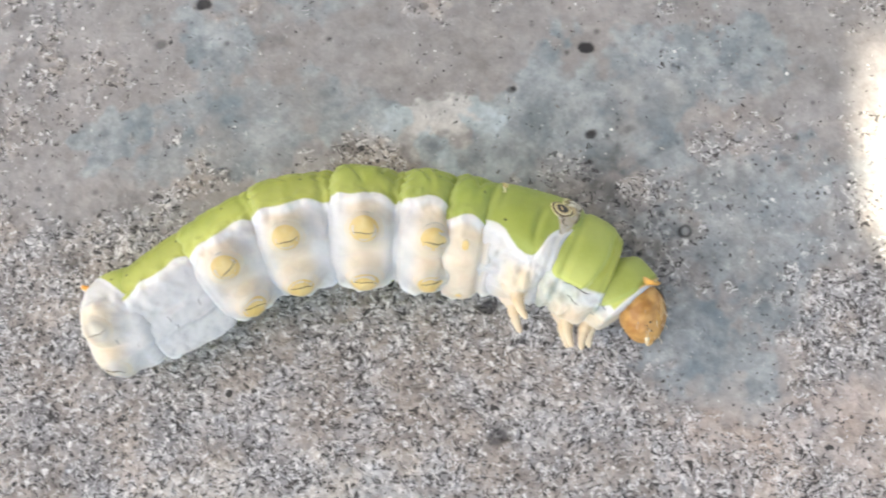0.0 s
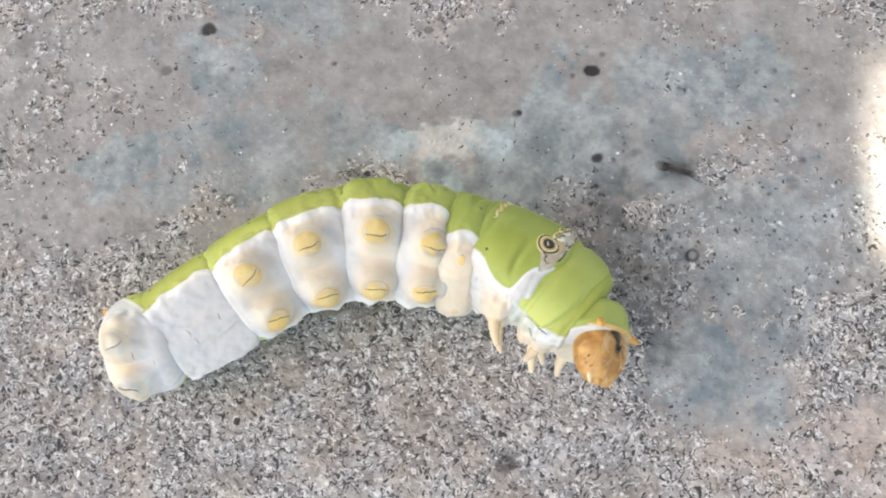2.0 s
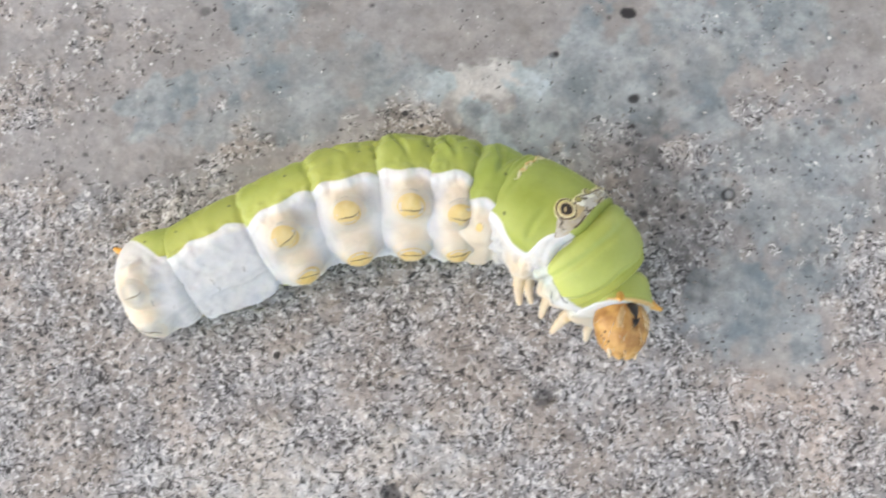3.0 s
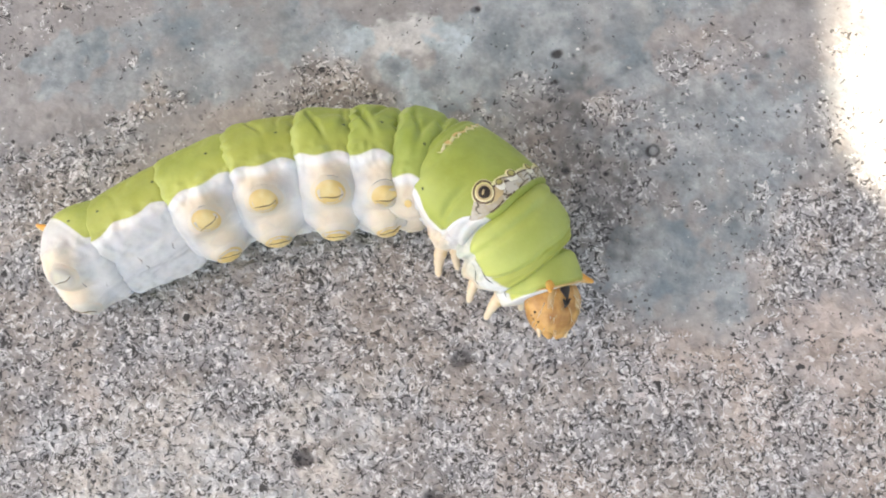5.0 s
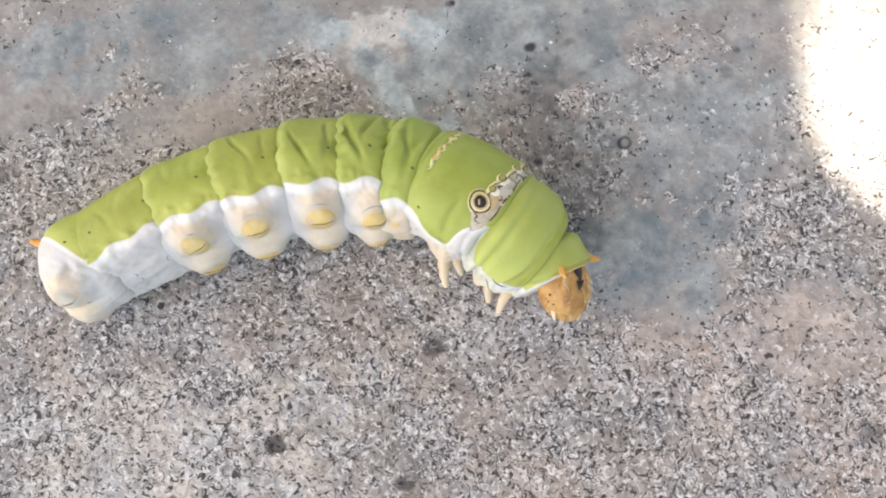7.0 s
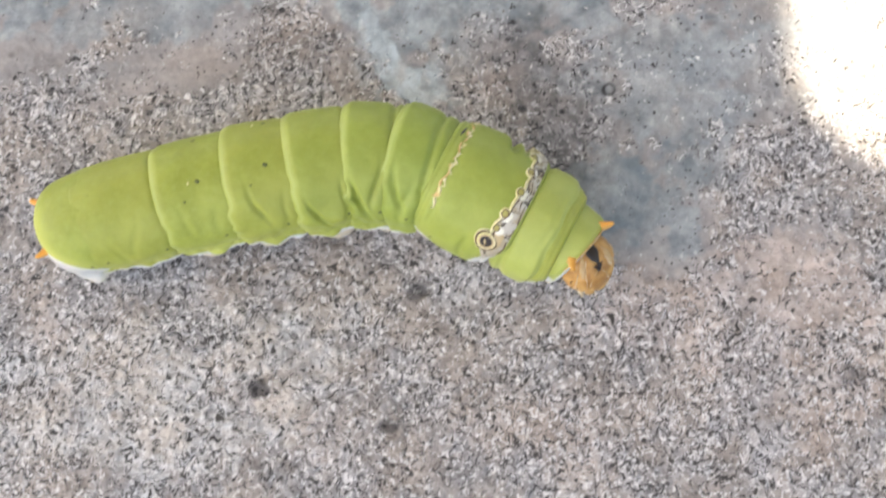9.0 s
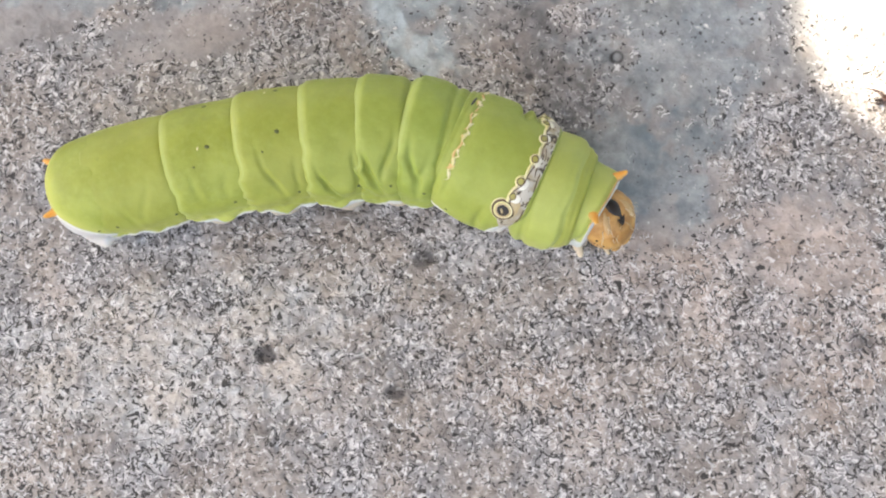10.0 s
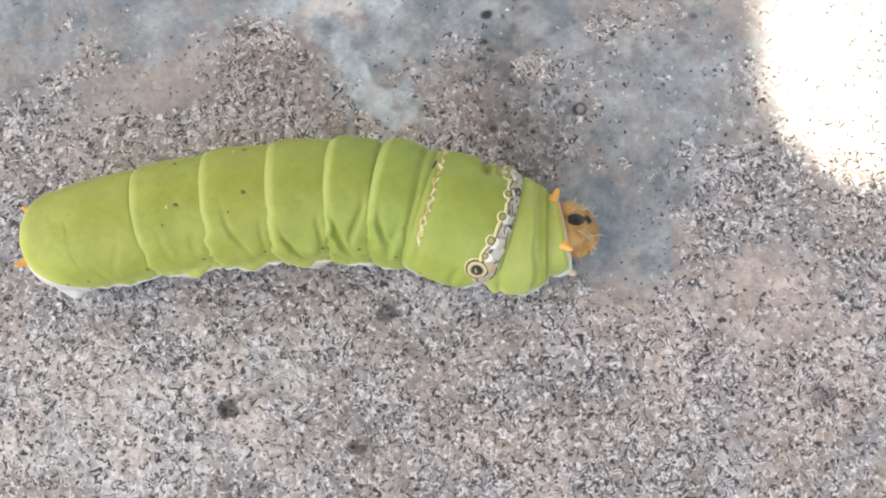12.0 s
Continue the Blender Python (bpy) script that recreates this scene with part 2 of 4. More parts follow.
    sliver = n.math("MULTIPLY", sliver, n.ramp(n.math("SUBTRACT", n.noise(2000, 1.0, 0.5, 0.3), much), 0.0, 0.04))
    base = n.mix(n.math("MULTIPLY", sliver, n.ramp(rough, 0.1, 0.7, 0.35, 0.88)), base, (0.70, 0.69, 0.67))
    base = n.mix(n.math("MULTIPLY", dark, 0.95), base, (0.050, 0.047, 0.044))
    # grey tone of stains, darker areas and worn paint
    base = n.mix(n.ramp(tone, 0.0, -1.0), base, (0.030, 0.029, 0.030))
    glint = n.ramp(n.noise(1900, 0), 0.84, 0.87)
    base = n.mix(glint, base, (0.7, 0.69, 0.67))
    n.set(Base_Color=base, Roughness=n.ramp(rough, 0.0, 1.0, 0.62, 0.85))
    n.bsdf.inputs["Specular IOR Level"].default_value = 0.3
    height = n.math("ADD", n.math("MULTIPLY", fleck, n.ramp(rough, 0.0, 1.0, 0.25, 1.0)), n.math("MULTIPLY", mid, 0.4))
    n.bump(height, 0.00035, 0.78)
    return n.mat


def plain(name, colour, rough=0.5, other=None, scale=1500.0):
    n = Nodes(name)
    n.set(Base_Color=n.mix(n.ramp(n.noise(scale, 3), 0.35, 0.65), colour, other or tuple(c * 0.75 for c in colour)), Roughness=rough)
    n.bump(n.noise(scale * 2, 2), 0.00002, 0.4)
    return n.mat


def marbled_band():
    n = Nodes("grey_band")
    tan = n.mix(n.ramp(n.noise(1300, 3), 0.35, 0.65), (0.40, 0.33, 0.22), (0.50, 0.47, 0.40))
    vein = n.ramp(n.math("ABSOLUTE", n.math("SUBTRACT", n.noise(620, 2, 0.5, 0.6), 0.5)), 0.012, 0.035, 1.0, 0.0)
    vein = n.math("MULTIPLY", vein, n.ramp(n.noise(900, 2), 0.42, 0.55))
    n.set(Base_Color=n.mix(vein, tan, (0.05, 0.035, 0.02)), Roughness=0.5)
    n.bump(n.noise(2500, 2), 0.00003, 0.5)
    return n.mat


def grit_material():
    n = Nodes("sand_grain")
    shade = n.tree.nodes.new("ShaderNodeNewGeometry").outputs["Random Per Island"]
    tone = n.mix(n.ramp(shade, 0.35, 0.75), (0.16, 0.15, 0.14), (0.52, 0.50, 0.47))
    n.set(Base_Color=n.mix(n.ramp(n.noise(6000, 2), 0.3, 0.7, 0.0, 0.4), tone, (0.30, 0.28, 0.26)), Roughness=0.55)
    return n.mat


GRIT = grit_material()
SKIN = skin_material()
MEMBRANE = skin_material("thin_neck_skin", (0.44, 0.475, 0.40), (0.62, 0.63, 0.57), (0.36, 0.42, 0.38))
CONCRETE = concrete_material()
RUST = soft_flesh("rust_line", (0.66, 0.47, 0.19), (0.60, 0.39, 0.15), 0.45, 2500.0)
ORANGE = soft_flesh("orange_horn", (0.74, 0.33, 0.045), (0.66, 0.40, 0.12), 0.4)
HEAD = soft_flesh("amber_head", (0.36, 0.17, 0.043), (0.56, 0.32, 0.10), 0.42, 1100.0, 0.12, 0.00008)
PALE_HEAD = soft_flesh("beige_head_stripe", (0.52, 0.37, 0.18), (0.44, 0.28, 0.12), 0.42, 1100.0, 0.12, 0.00006)
HAIR = plain("pale_hair", (0.72, 0.62, 0.46), 0.4)
LEG = soft_flesh("peach_leg", (0.66, 0.49, 0.27), (0.70, 0.58, 0.40), 0.4)
PROLEG = soft_flesh("proleg_flesh", (0.67, 0.555, 0.405), (0.70, 0.605, 0.47), 0.42, 600.0, 0.5)
PLATE_RIM = soft_flesh("plate_rim", (0.68, 0.57, 0.37), (0.68, 0.60, 0.44), 0.42, 700.0, 0.4)
PAD = soft_flesh("yellow_pad", (0.72, 0.49, 0.165), (0.75, 0.56, 0.25), 0.4, 800.0, 0.2)
DARK = plain("dark_mark", (0.020, 0.013, 0.009), 0.4)
HOOK = plain("hook_brown", (0.24, 0.15, 0.07), 0.5)
BROWN = plain("brown_line", (0.12, 0.075, 0.035), 0.5)
CREAM = soft_flesh("cream_ring", (0.62, 0.57, 0.24), (0.70, 0.64, 0.40), 0.45)
TAN = soft_flesh("tan_spot", (0.46, 0.30, 0.13), (0.38, 0.30, 0.14), 0.45)
WHITE = soft_flesh("white_blotch", (0.70, 0.67, 0.52), (0.74, 0.72, 0.62), 0.45)
OLIVE = soft_flesh("olive_spot", (0.40, 0.37, 0.10), (0.34, 0.30, 0.09), 0.45)
FAWN = soft_flesh("fawn_field", (0.52, 0.39, 0.20), (0.46, 0.36, 0.20), 0.45, 1400.0)
FAINT = plain("faint_grey_line", (0.33, 0.31, 0.27), 0.5)
SPOT = plain("dark_green_spot", (0.085, 0.10, 0.022), 0.5)
CREASE = plain("crease_shade", (0.14, 0.15, 0.12), 0.5)
BAND = marbled_band()
ANT = plain("ant_black", (0.012, 0.010, 0.010), 0.25, (0.03, 0.018, 0.012))
ANT_RED = plain("ant_brown", (0.05, 0.022, 0.015), 0.3)
SHEET = plain("shade_sheet", (0.34, 0.33, 0.31), 0.8, (0.28, 0.27, 0.26), 20.0)


# ---- mesh helpers ----
def value_noise(x, y, seed):
    """Smooth lattice noise from 0 to 1 on arrays."""
    table = np.random.RandomState(seed).rand(256, 256)
    xi, yi = np.floor(x).astype(int), np.floor(y).astype(int)
    fx, fy = x - xi, y - yi
    fx, fy = fx * fx * (3 - 2 * fx), fy * fy * (3 - 2 * fy)
    a, b = table[xi % 256, yi % 256], table[(xi + 1) % 256, yi % 256]
    c, d = table[xi % 256, (yi + 1) % 256], table[(xi + 1) % 256, (yi + 1) % 256]
    return (a * (1 - fx) + b * fx) * (1 - fy) + (c * (1 - fx) + d * fx) * fy


def clouds(x, y, size, seed, octaves=3):
    total, weight, amount = 0.0, 0.0, 1.0
    for k in range(octaves):
        total = total + amount * value_noise(x / size + 37.0 * k, y / size + 11.0 * k, seed + k)
        weight, amount, size = weight + amount, amount * 0.5, size * 0.5
    return total / weight


def mesh_from(name, verts, faces, materials, indices=None, layers=None, smooth=True):
    me = bpy.data.meshes.new(name)
    me.from_pydata([tuple(v) for v in verts], [], faces)
    for m in materials:
        me.materials.append(m)
    if indices is not None:
        me.polygons.foreach_set("material_index", indices)
    if smooth:
        me.polygons.foreach_set("use_smooth", [True] * len(me.polygons))
    for key, values in (layers or {}).items():
        me.attributes.new(key, "FLOAT", "POINT").data.foreach_set("value", np.asarray(values, dtype=np.float32))
    me.update()
    return me


def part(name, mesh, parent, label="", m=None):
    ob = new(name, mesh)
    ob.parent = parent
    if m is not None:
        ob.matrix_basis = m
    return tagged(ob, label)


def grid_faces(nu, nv, closed=False):
    faces = []
    for i in range(nu - 1):
        for j in range(nv if closed else nv - 1):
            k = (j + 1) % nv
            faces.append((i * nv + j, i * nv + k, (i + 1) * nv + k, (i + 1) * nv + j))
    return faces


def limb(name, spine, radii, materials, squash=1.0, sides=14, bands=()):
    """A tapered rounded limb along a spine of points in mm; bands: material index from each ring on."""
    pts = [Vector(p) for p in spine]
    verts, indices = [], []
    side = None
    for i, p in enumerate(pts):
        d = (pts[min(i + 1, len(pts) - 1)] - pts[max(i - 1, 0)]).normalized()
        side = (side or Vector((0, 1, 0.01))) - d * d.dot(side or Vector((0, 1, 0.01)))
        side.normalize()
        up = d.cross(side)
        for k in range(sides):
            a = 2 * math.pi * k / sides
            verts.append((p + (side * math.cos(a) + up * math.sin(a) * squash) * radii[i]) * MM)
    faces = grid_faces(len(pts), sides, True)
    for f in faces:
        ring = f[0] // sides
        indices.append(sum(1 for b in bands if ring >= b))
    verts += [pts[0] * MM, (pts[-1] + (pts[-1] - pts[-2]).normalized() * radii[-1] * 0.4) * MM]
    n, last = len(pts) * sides, (len(pts) - 1) * sides
    for k in range(sides):
        faces.append((n, (k + 1) % sides, k))
        indices.append(0)
        faces.append((n + 1, last + k, last + (k + 1) % sides))
        indices.append(len(bands))
    return mesh_from(name, verts, faces, materials, indices)


# ---- the ground: one sheet of worn concrete ----
# stains and darker areas as (x, y, half width, half depth, turn, amount) in mm
BLUE_BACK = [(-0.6, 8.5, 1.2, 1.6, 0, 0.8), (-17, 8.6, 7.5, 2.6, 5, 0.62), (-24, 10.5, 3.5, 2.2, 20, 0.8), (9.5, 9, 4.5, 4, 0, 0.6), (-17, 18.5, 4, 4, 0, 0.7), (-14, 12, 8, 2.2, 5, 0.55),
             (-24.5, 9.5, 3.2, 1.0, 40, 1.0), (-23.8, 9.9, 1.6, 0.7, 40, 1.0), (-5.5, 10.5, 3.2, 1.6, 15, 1.0), (8.5, 12, 6, 5, 20, 0.85), (18, 14.5, 7, 4.5, 0, 0.8), (-13, 23, 7, 3, 0, 0.5)]
BLUE_FRONT = [(5.2, 6.0, 2.6, 4.6, 23, 0.95), (3.2, 3.6, 2.0, 3.2, 23, 0.6), (21, 4.5, 7.5, 6.5, 0, 0.8), (21.2, -9.4, 3.4, 2.4, -28, 0.95), (24, -2, 4, 4, 0, 0.6), (20, 2.5, 7, 4.5, 0, 0.55),
              (18.2, -6.5, 4.3, 4.0, 25, 0.85), (2, 5.5, 4.0, 3.4, 30, 0.9), (11, 3.5, 4, 3, 0, 0.35), (29, 2, 6, 6, 0, 0.4), (31, -6.5, 4, 1.4, 0, 0.5), (-20.5, 4, 5, 1.2, 10, 0.35)]
SMOOTH = [(13.8, 0.5, 3.6, 5.0, 10, .55), (3.0, 5.2, 2.6, 4.8, 23, .85), (-15, 4.6, 7, 2.4, 5, .75), (22, -9, 4.5, 3.2, -20, .8), (-13, 16, 22, 9.5, 0, 1), (12, 14, 26, 10, 0, 1), (24, 5, 14, 9, 0, .62), (19, -6.5, 5.6, 4.3, 25, .80), (2, 7.5, 3.2, 4.0, 20, .5),
          (29.5, -12, 7, 3.6, 8, .46), (-26, 7, 9, 4.0, 0, .8)]
LIGHT_BACK = [(0.4, 11.2, 3.0, 1.7, 4, 1.6), (1.8, 9.0, 2.6, 1.5, 0, 0.5), (2.1, 4.4, 1.5, 4.0, 23, 1.0), (4.6, 2.6, 1.3, 1.8, 20, 0.6), (4.2, 6.2, 2.2, 1.4, 35, 0.55), (-2.4, 9.8, 2.2, 1.6, 20, 0.55),
              (-1.2, 8.6, 1.6, 1.4, 30, 0.5), (-23.5, 1.6, 1.8, 0.9, 0, 0.4), (3.8, 12.4, 1.0, 1.5, 20, 0.35), (-28, 8.8, 1.4, 2.0, 0, 0.3)]
LIGHT_FRONT = [(-16, -20.6, 6.0, 3.0, 8, 1.0), (-21, -22, 3, 2, 0, 0.9), (-11, -22.5, 4.5, 2.4, 10, 0.9), (-19, -16.8, 4.5, 2.0, 12, 0.75), (-4.0, -18.5, 3.0, 1.6, 30, 0.6), (-7.5, -17.4, 3.2, 2.2, 20, 0.75),
               (-9.6, -14.4, 1.2, 0.8, 0, 0.7), (-2.5, -15.0, 2.2, 1.4, 20, 0.5), (6.0, -12.5, 2.0, 1.6, 0, 0.35), (35.5, -18.2, 2.0, 1.2, 25, 0.35), (34, -17.5, 2.2, 1.4, 20, 0.3)]
ROUGH = [(-4.8, 5.3, 4.4, 3.3, -22, .85), (9.0, 4.6, 3.0, 3.2, 0, .55), (-22, 0.4, 5.0, 1.8, 5, .45), (34, -3.5, 5, 3, 0, .6)]
DIM = [(11.4, 16.6, .62, .46, 0, 1.0), (-18.3, 21, .62, .5, 0, .85), (-21.3, 17.7, .5, .4, 0, .5), (11.3, 9.5, .45, .38, 0, .7), (-13, 17.6, 1.2, .8, 0, .30),
       (25.8, 7, .62, .55, 0, .38), (3.6, -12.9, .8, .55, 10, .6), (-1.1, 20.4, .35, .3, 0, .5), (5.5, 13.2, .4, .3, 0, .55), (3.0, -3.6, .8, .6, 0, .7),
       (1.3, 16.7, .6, .5, 0, .25), (-7.4, -19.2, .85, .7, 0, .68), (1.3, -22.1, .65, .5, 0, .6), (32.8, -19.7, 1.1, .9, 0, .52)]
WARM = [(-14.5, 4.2, 6.0, 1.8, 8, .38), (31, -12.5, 6, 3.5, 5, .7), (16, 12.6, 3.4, 3.0, 0, .32), (22, -14.5, 8, 4.5, 5, .55), (31, -19, 6, 4, 0, .5), (10, -22, 6, 3, 0, .35), (27.0, -11.0, 5.0, 2.0, 8, .8), (-4.6, 4.8, 4.2, 4.0, -20, .30), (20, -16, 3.5, 2.0, 10, .4), (-20, 7, 8, 3, 0, .2), (22, 11, 3.5, 2.4, 30, .35), (8.5, 2, 3, 3, 0, .4)]
DIM_WEST = [(-22, 3.8, 7, 2.6, 5, 0.2), (-24, -8, 5, 4, 0, 0.18), (-5, 5.0, 4.0, 3.4, -15, 0.34), (-32, -10, 5, 9, 0, 0.22), (-30, -22, 5, 5, 0, 0.16), (-27.4, 0.6, 2.0, 1.0, 0, 0.4),
            (-6, 2, 6, 2.5, 0, 0.16), (-30, 12, 3, 4, 0, 0.14)]
# wide darker tones, strongest beside the thorax
DIM_EAST = [(8.5, 4.5, 2.6, 3.0, 0, 0.24), (13.5, 1.0, 4.5, 6.5, 10, 0.46), (16.8, -1.0, 3.0, 4.0, 0, 0.28), (0.8, 8.0, 2.8, 1.5, 10, 0.22), (12, 3.5, 6, 5, 0, 0.2), (7, 9, 5, 4, 0, 0.1),
            (24, -5, 6, 1.6, 0, 0.14), (34, -13, 3, 5, 0, 0.12), (4.5, -20, 3, 3, 0, 0.1)]


def stain(x, y, rows, wobble):
    """The sum of soft-edged elliptic stains with uneven borders."""
    total = np.zeros_like(x)
    for cx, cy, w, h, turn, amount in rows:
        c, s = math.cos(radians(turn)), math.sin(radians(turn))
        u, v = (x - cx) * c + (y - cy) * s, (y - cy) * c - (x - cx) * s
        d = np.sqrt((u / w) ** 2 + (v / h) ** 2) + wobble
        total = np.maximum(total, amount * np.clip((1.25 - d) / 0.5, 0, 1))
    return total


def build_ground():
    step = 0.13
    def axis(lo, hi):
        inner = np.arange(lo, hi, step)
        outer = np.array([2, 6, 15, 40, 120, 400, 1500, 6000, 30000, 200000.0])
        return np.r_[inner[0] - outer[::-1], inner, inner[-1] + outer]
    xs, ys = axis(-40, 45), axis(-31, 25)
    x, y = [a.ravel() for a in np.meshgrid(xs, ys, indexing="ij")]
    w1 = (clouds(x, y, 5.0, 3) - 0.5) * 1.5 + (clouds(x, y, 0.9, 9) - 0.5) * 0.9
    w2 = (clouds(x, y, 0.7, 21) - 0.5) * 0.9
    smooth = stain(x, y, SMOOTH, w1)
    rough = np.clip(1.0 - smooth + (clouds(x, y, 3.2, 33) - 0.5) * 0.42, 0.12, 1)
    coarse = stain(x, y, ROUGH, w1 * 0.8)
    rough = np.maximum(rough, coarse)
    blue = np.clip(stain(x, y, BLUE_BACK + BLUE_FRONT, w1 * 1.1) * (1 - 0.7 * coarse) * (0.55 + 0.9 * clouds(x, y, 1.6, 41)), 0, 1)
    tone = stain(x, y, LIGHT_BACK + LIGHT_FRONT, w1 * 1.3) * (0.15 + 1.35 * clouds(x, y, 0.9, 51))
    spots = stain(x, y, DIM, w2 * 0.95)
    tone = tone * (1 - np.clip(1.6 * spots, 0, 1)) - spots - stain(x, y, DIM_WEST + DIM_EAST, w1) * (0.3 + 1.2 * clouds(x, y, 0.6, 61))
    warm = np.clip(stain(x, y, WARM, w1 * 1.2) * (0.5 + clouds(x, y, 2.0, 47)), 0, 1)
    ring = np.hypot(x - 17.8, y - 1.7) + w2 * 0.15
    tone = tone - 0.65 * np.exp(-((ring - 0.40) / 0.12) ** 2)
    # scattered pores of the smooth skin
    pores = np.random.RandomState(5).rand(260, 4)
    for px, py, pr, pa in pores:
        cx, cy, r = -36 + 76 * px, -4 + 27 * py, 0.10 + 0.22 * pr * pr
        i0, i1 = np.searchsorted(xs, [cx - 1, cx + 1])
        j0, j1 = np.searchsorted(ys, [cy - 1, cy + 1])
        block = np.add.outer(np.arange(i0, i1) * len(ys), np.arange(j0, j1)).ravel()
        d = np.hypot(x[block] - cx, y[block] - cy) + w2[block] * 0.2
        tone[block] -= (0.15 + 0.45 * pa) * np.clip(1.4 - d / r, 0, 1)
    z = (clouds(x, y, 0.42, 71, 2) - 0.5) * 0.22 * rough + (clouds(x, y, 6.0, 81) - 0.5) * 0.25
    z += (clouds(x, y, 0.22, 91, 1) - 0.5) * 0.08 * rough - 0.12 * np.clip(-tone, 0, 1)
    near = (np.abs(x - 2) < 43) & (np.abs(y + 3) < 30)
    z = np.where(near, z, 0.0) - 0.06
    me = bpy.data.meshes.new("ground")
    nx, ny = len(xs), len(ys)
    me.vertices.add(nx * ny)
    me.vertices.foreach_set("co", (np.c_[x, y, z] * MM).astype(np.float32).ravel())
    i, j = np.meshgrid(np.arange(nx - 1), np.arange(ny - 1), indexing="ij")
    a = (i * ny + j).ravel()
    quads = np.c_[a, a + ny, a + ny + 1, a + 1].astype(np.int32)
    me.loops.add(quads.size)
    me.loops.foreach_set("vertex_index", quads.ravel())
    me.polygons.add(len(quads))
    me.polygons.foreach_set("loop_start", np.arange(0, quads.size, 4, dtype=np.int32))
    me.polygons.foreach_set("use_smooth", np.ones(len(quads), dtype=bool))
    for key, values in (("rough", rough), ("blue", blue), ("tone", np.clip(tone, -1, 1)), ("warm", warm)):
        me.attributes.new(key, "FLOAT", "POINT").data.foreach_set("value", values.astype(np.float32))
    me.materials.append(CONCRETE)
    me.update(calc_edges=True)
    me.validate()
    tagged(new("ground", me), "worn grey concrete with blue-grey stains, sandy grain and dark pits", "concrete ground", kind="structure")


build_ground()


def build_grit():
    """Loose sand grains on the rough concrete: small uneven pebbles, pale and dark."""
    rnd = np.random.RandomState(17)
    shape = np.array([(1, 0, 0), (-1, 0, 0), (0, 1, 0), (0, -1, 0), (0, 0, 1), (0, 0, -0.6)], float)
    tris = [(0, 2, 4), (2, 1, 4), (1, 3, 4), (3, 0, 4), (2, 0, 5), (1, 2, 5), (3, 1, 5), (0, 3, 5)]
    verts, faces = [], []
    for k in range(2600):
        x, y = rnd.uniform(-38, 42), rnd.uniform(-28, 22)
        if stain(np.array([x]), np.array([y]), SMOOTH, np.zeros(1))[0] > 0.5 and rnd.rand() > 0.12:
            continue
        size = 0.07 + 0.12 * rnd.rand() ** 2
        a = rnd.uniform(0, 2 * math.pi)
        pts = shape * (size * rnd.uniform(0.6, 1.5), size * rnd.uniform(0.5, 0.9), size * 0.7) * rnd.uniform(0.8, 1.2, (6, 1))
        c, s = math.cos(a), math.sin(a)
        start = len(verts)
        verts += [((x + u * c - v * s) * MM, (y + u * s + v * c) * MM, (w + 0.02) * MM) for u, v, w in pts]
        faces += [tuple(start + i for i in t) for t in tris]
    me = bpy.data.meshes.new("grit")
    me.from_pydata(verts, [], faces)
    me.materials.append(GRIT)
    tagged(new("grit", me), "loose pale and dark sand grains scattered over concrete", "sand grains", kind="stuff")


build_grit()


# ---- an added, unseen sheet that keeps the sun off, with a rounded inner corner where the sun comes past ----
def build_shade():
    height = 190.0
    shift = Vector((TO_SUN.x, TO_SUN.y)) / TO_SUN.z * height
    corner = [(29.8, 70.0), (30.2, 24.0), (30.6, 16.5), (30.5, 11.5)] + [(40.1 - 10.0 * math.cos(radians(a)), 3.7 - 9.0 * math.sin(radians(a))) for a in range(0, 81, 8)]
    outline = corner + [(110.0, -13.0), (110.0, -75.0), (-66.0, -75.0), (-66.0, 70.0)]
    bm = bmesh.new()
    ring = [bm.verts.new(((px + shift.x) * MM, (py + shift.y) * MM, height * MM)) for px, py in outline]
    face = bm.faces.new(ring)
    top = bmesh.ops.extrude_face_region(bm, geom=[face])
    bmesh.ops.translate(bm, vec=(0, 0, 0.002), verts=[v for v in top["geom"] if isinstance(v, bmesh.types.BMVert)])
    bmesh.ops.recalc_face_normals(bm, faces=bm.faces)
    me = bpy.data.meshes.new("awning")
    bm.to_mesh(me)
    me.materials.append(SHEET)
    tagged(new("awning", me), "unseen grey sheet added overhead to shade the concrete", "awning", kind="structure")


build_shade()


# ---- an added, unseen block that cuts the sunny patch off on its far side, with a wide soft edge ----
def build_patch_trimmer():
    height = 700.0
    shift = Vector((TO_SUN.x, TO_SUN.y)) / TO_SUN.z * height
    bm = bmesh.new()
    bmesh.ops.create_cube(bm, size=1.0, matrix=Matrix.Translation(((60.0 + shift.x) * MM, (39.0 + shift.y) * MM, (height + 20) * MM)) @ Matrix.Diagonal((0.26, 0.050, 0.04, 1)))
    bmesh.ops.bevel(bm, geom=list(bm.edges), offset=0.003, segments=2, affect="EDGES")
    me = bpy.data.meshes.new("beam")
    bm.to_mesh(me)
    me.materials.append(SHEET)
    tagged(new("beam", me), "unseen grey block added high up to trim the sunny patch", "beam", kind="structure")


build_patch_trimmer()


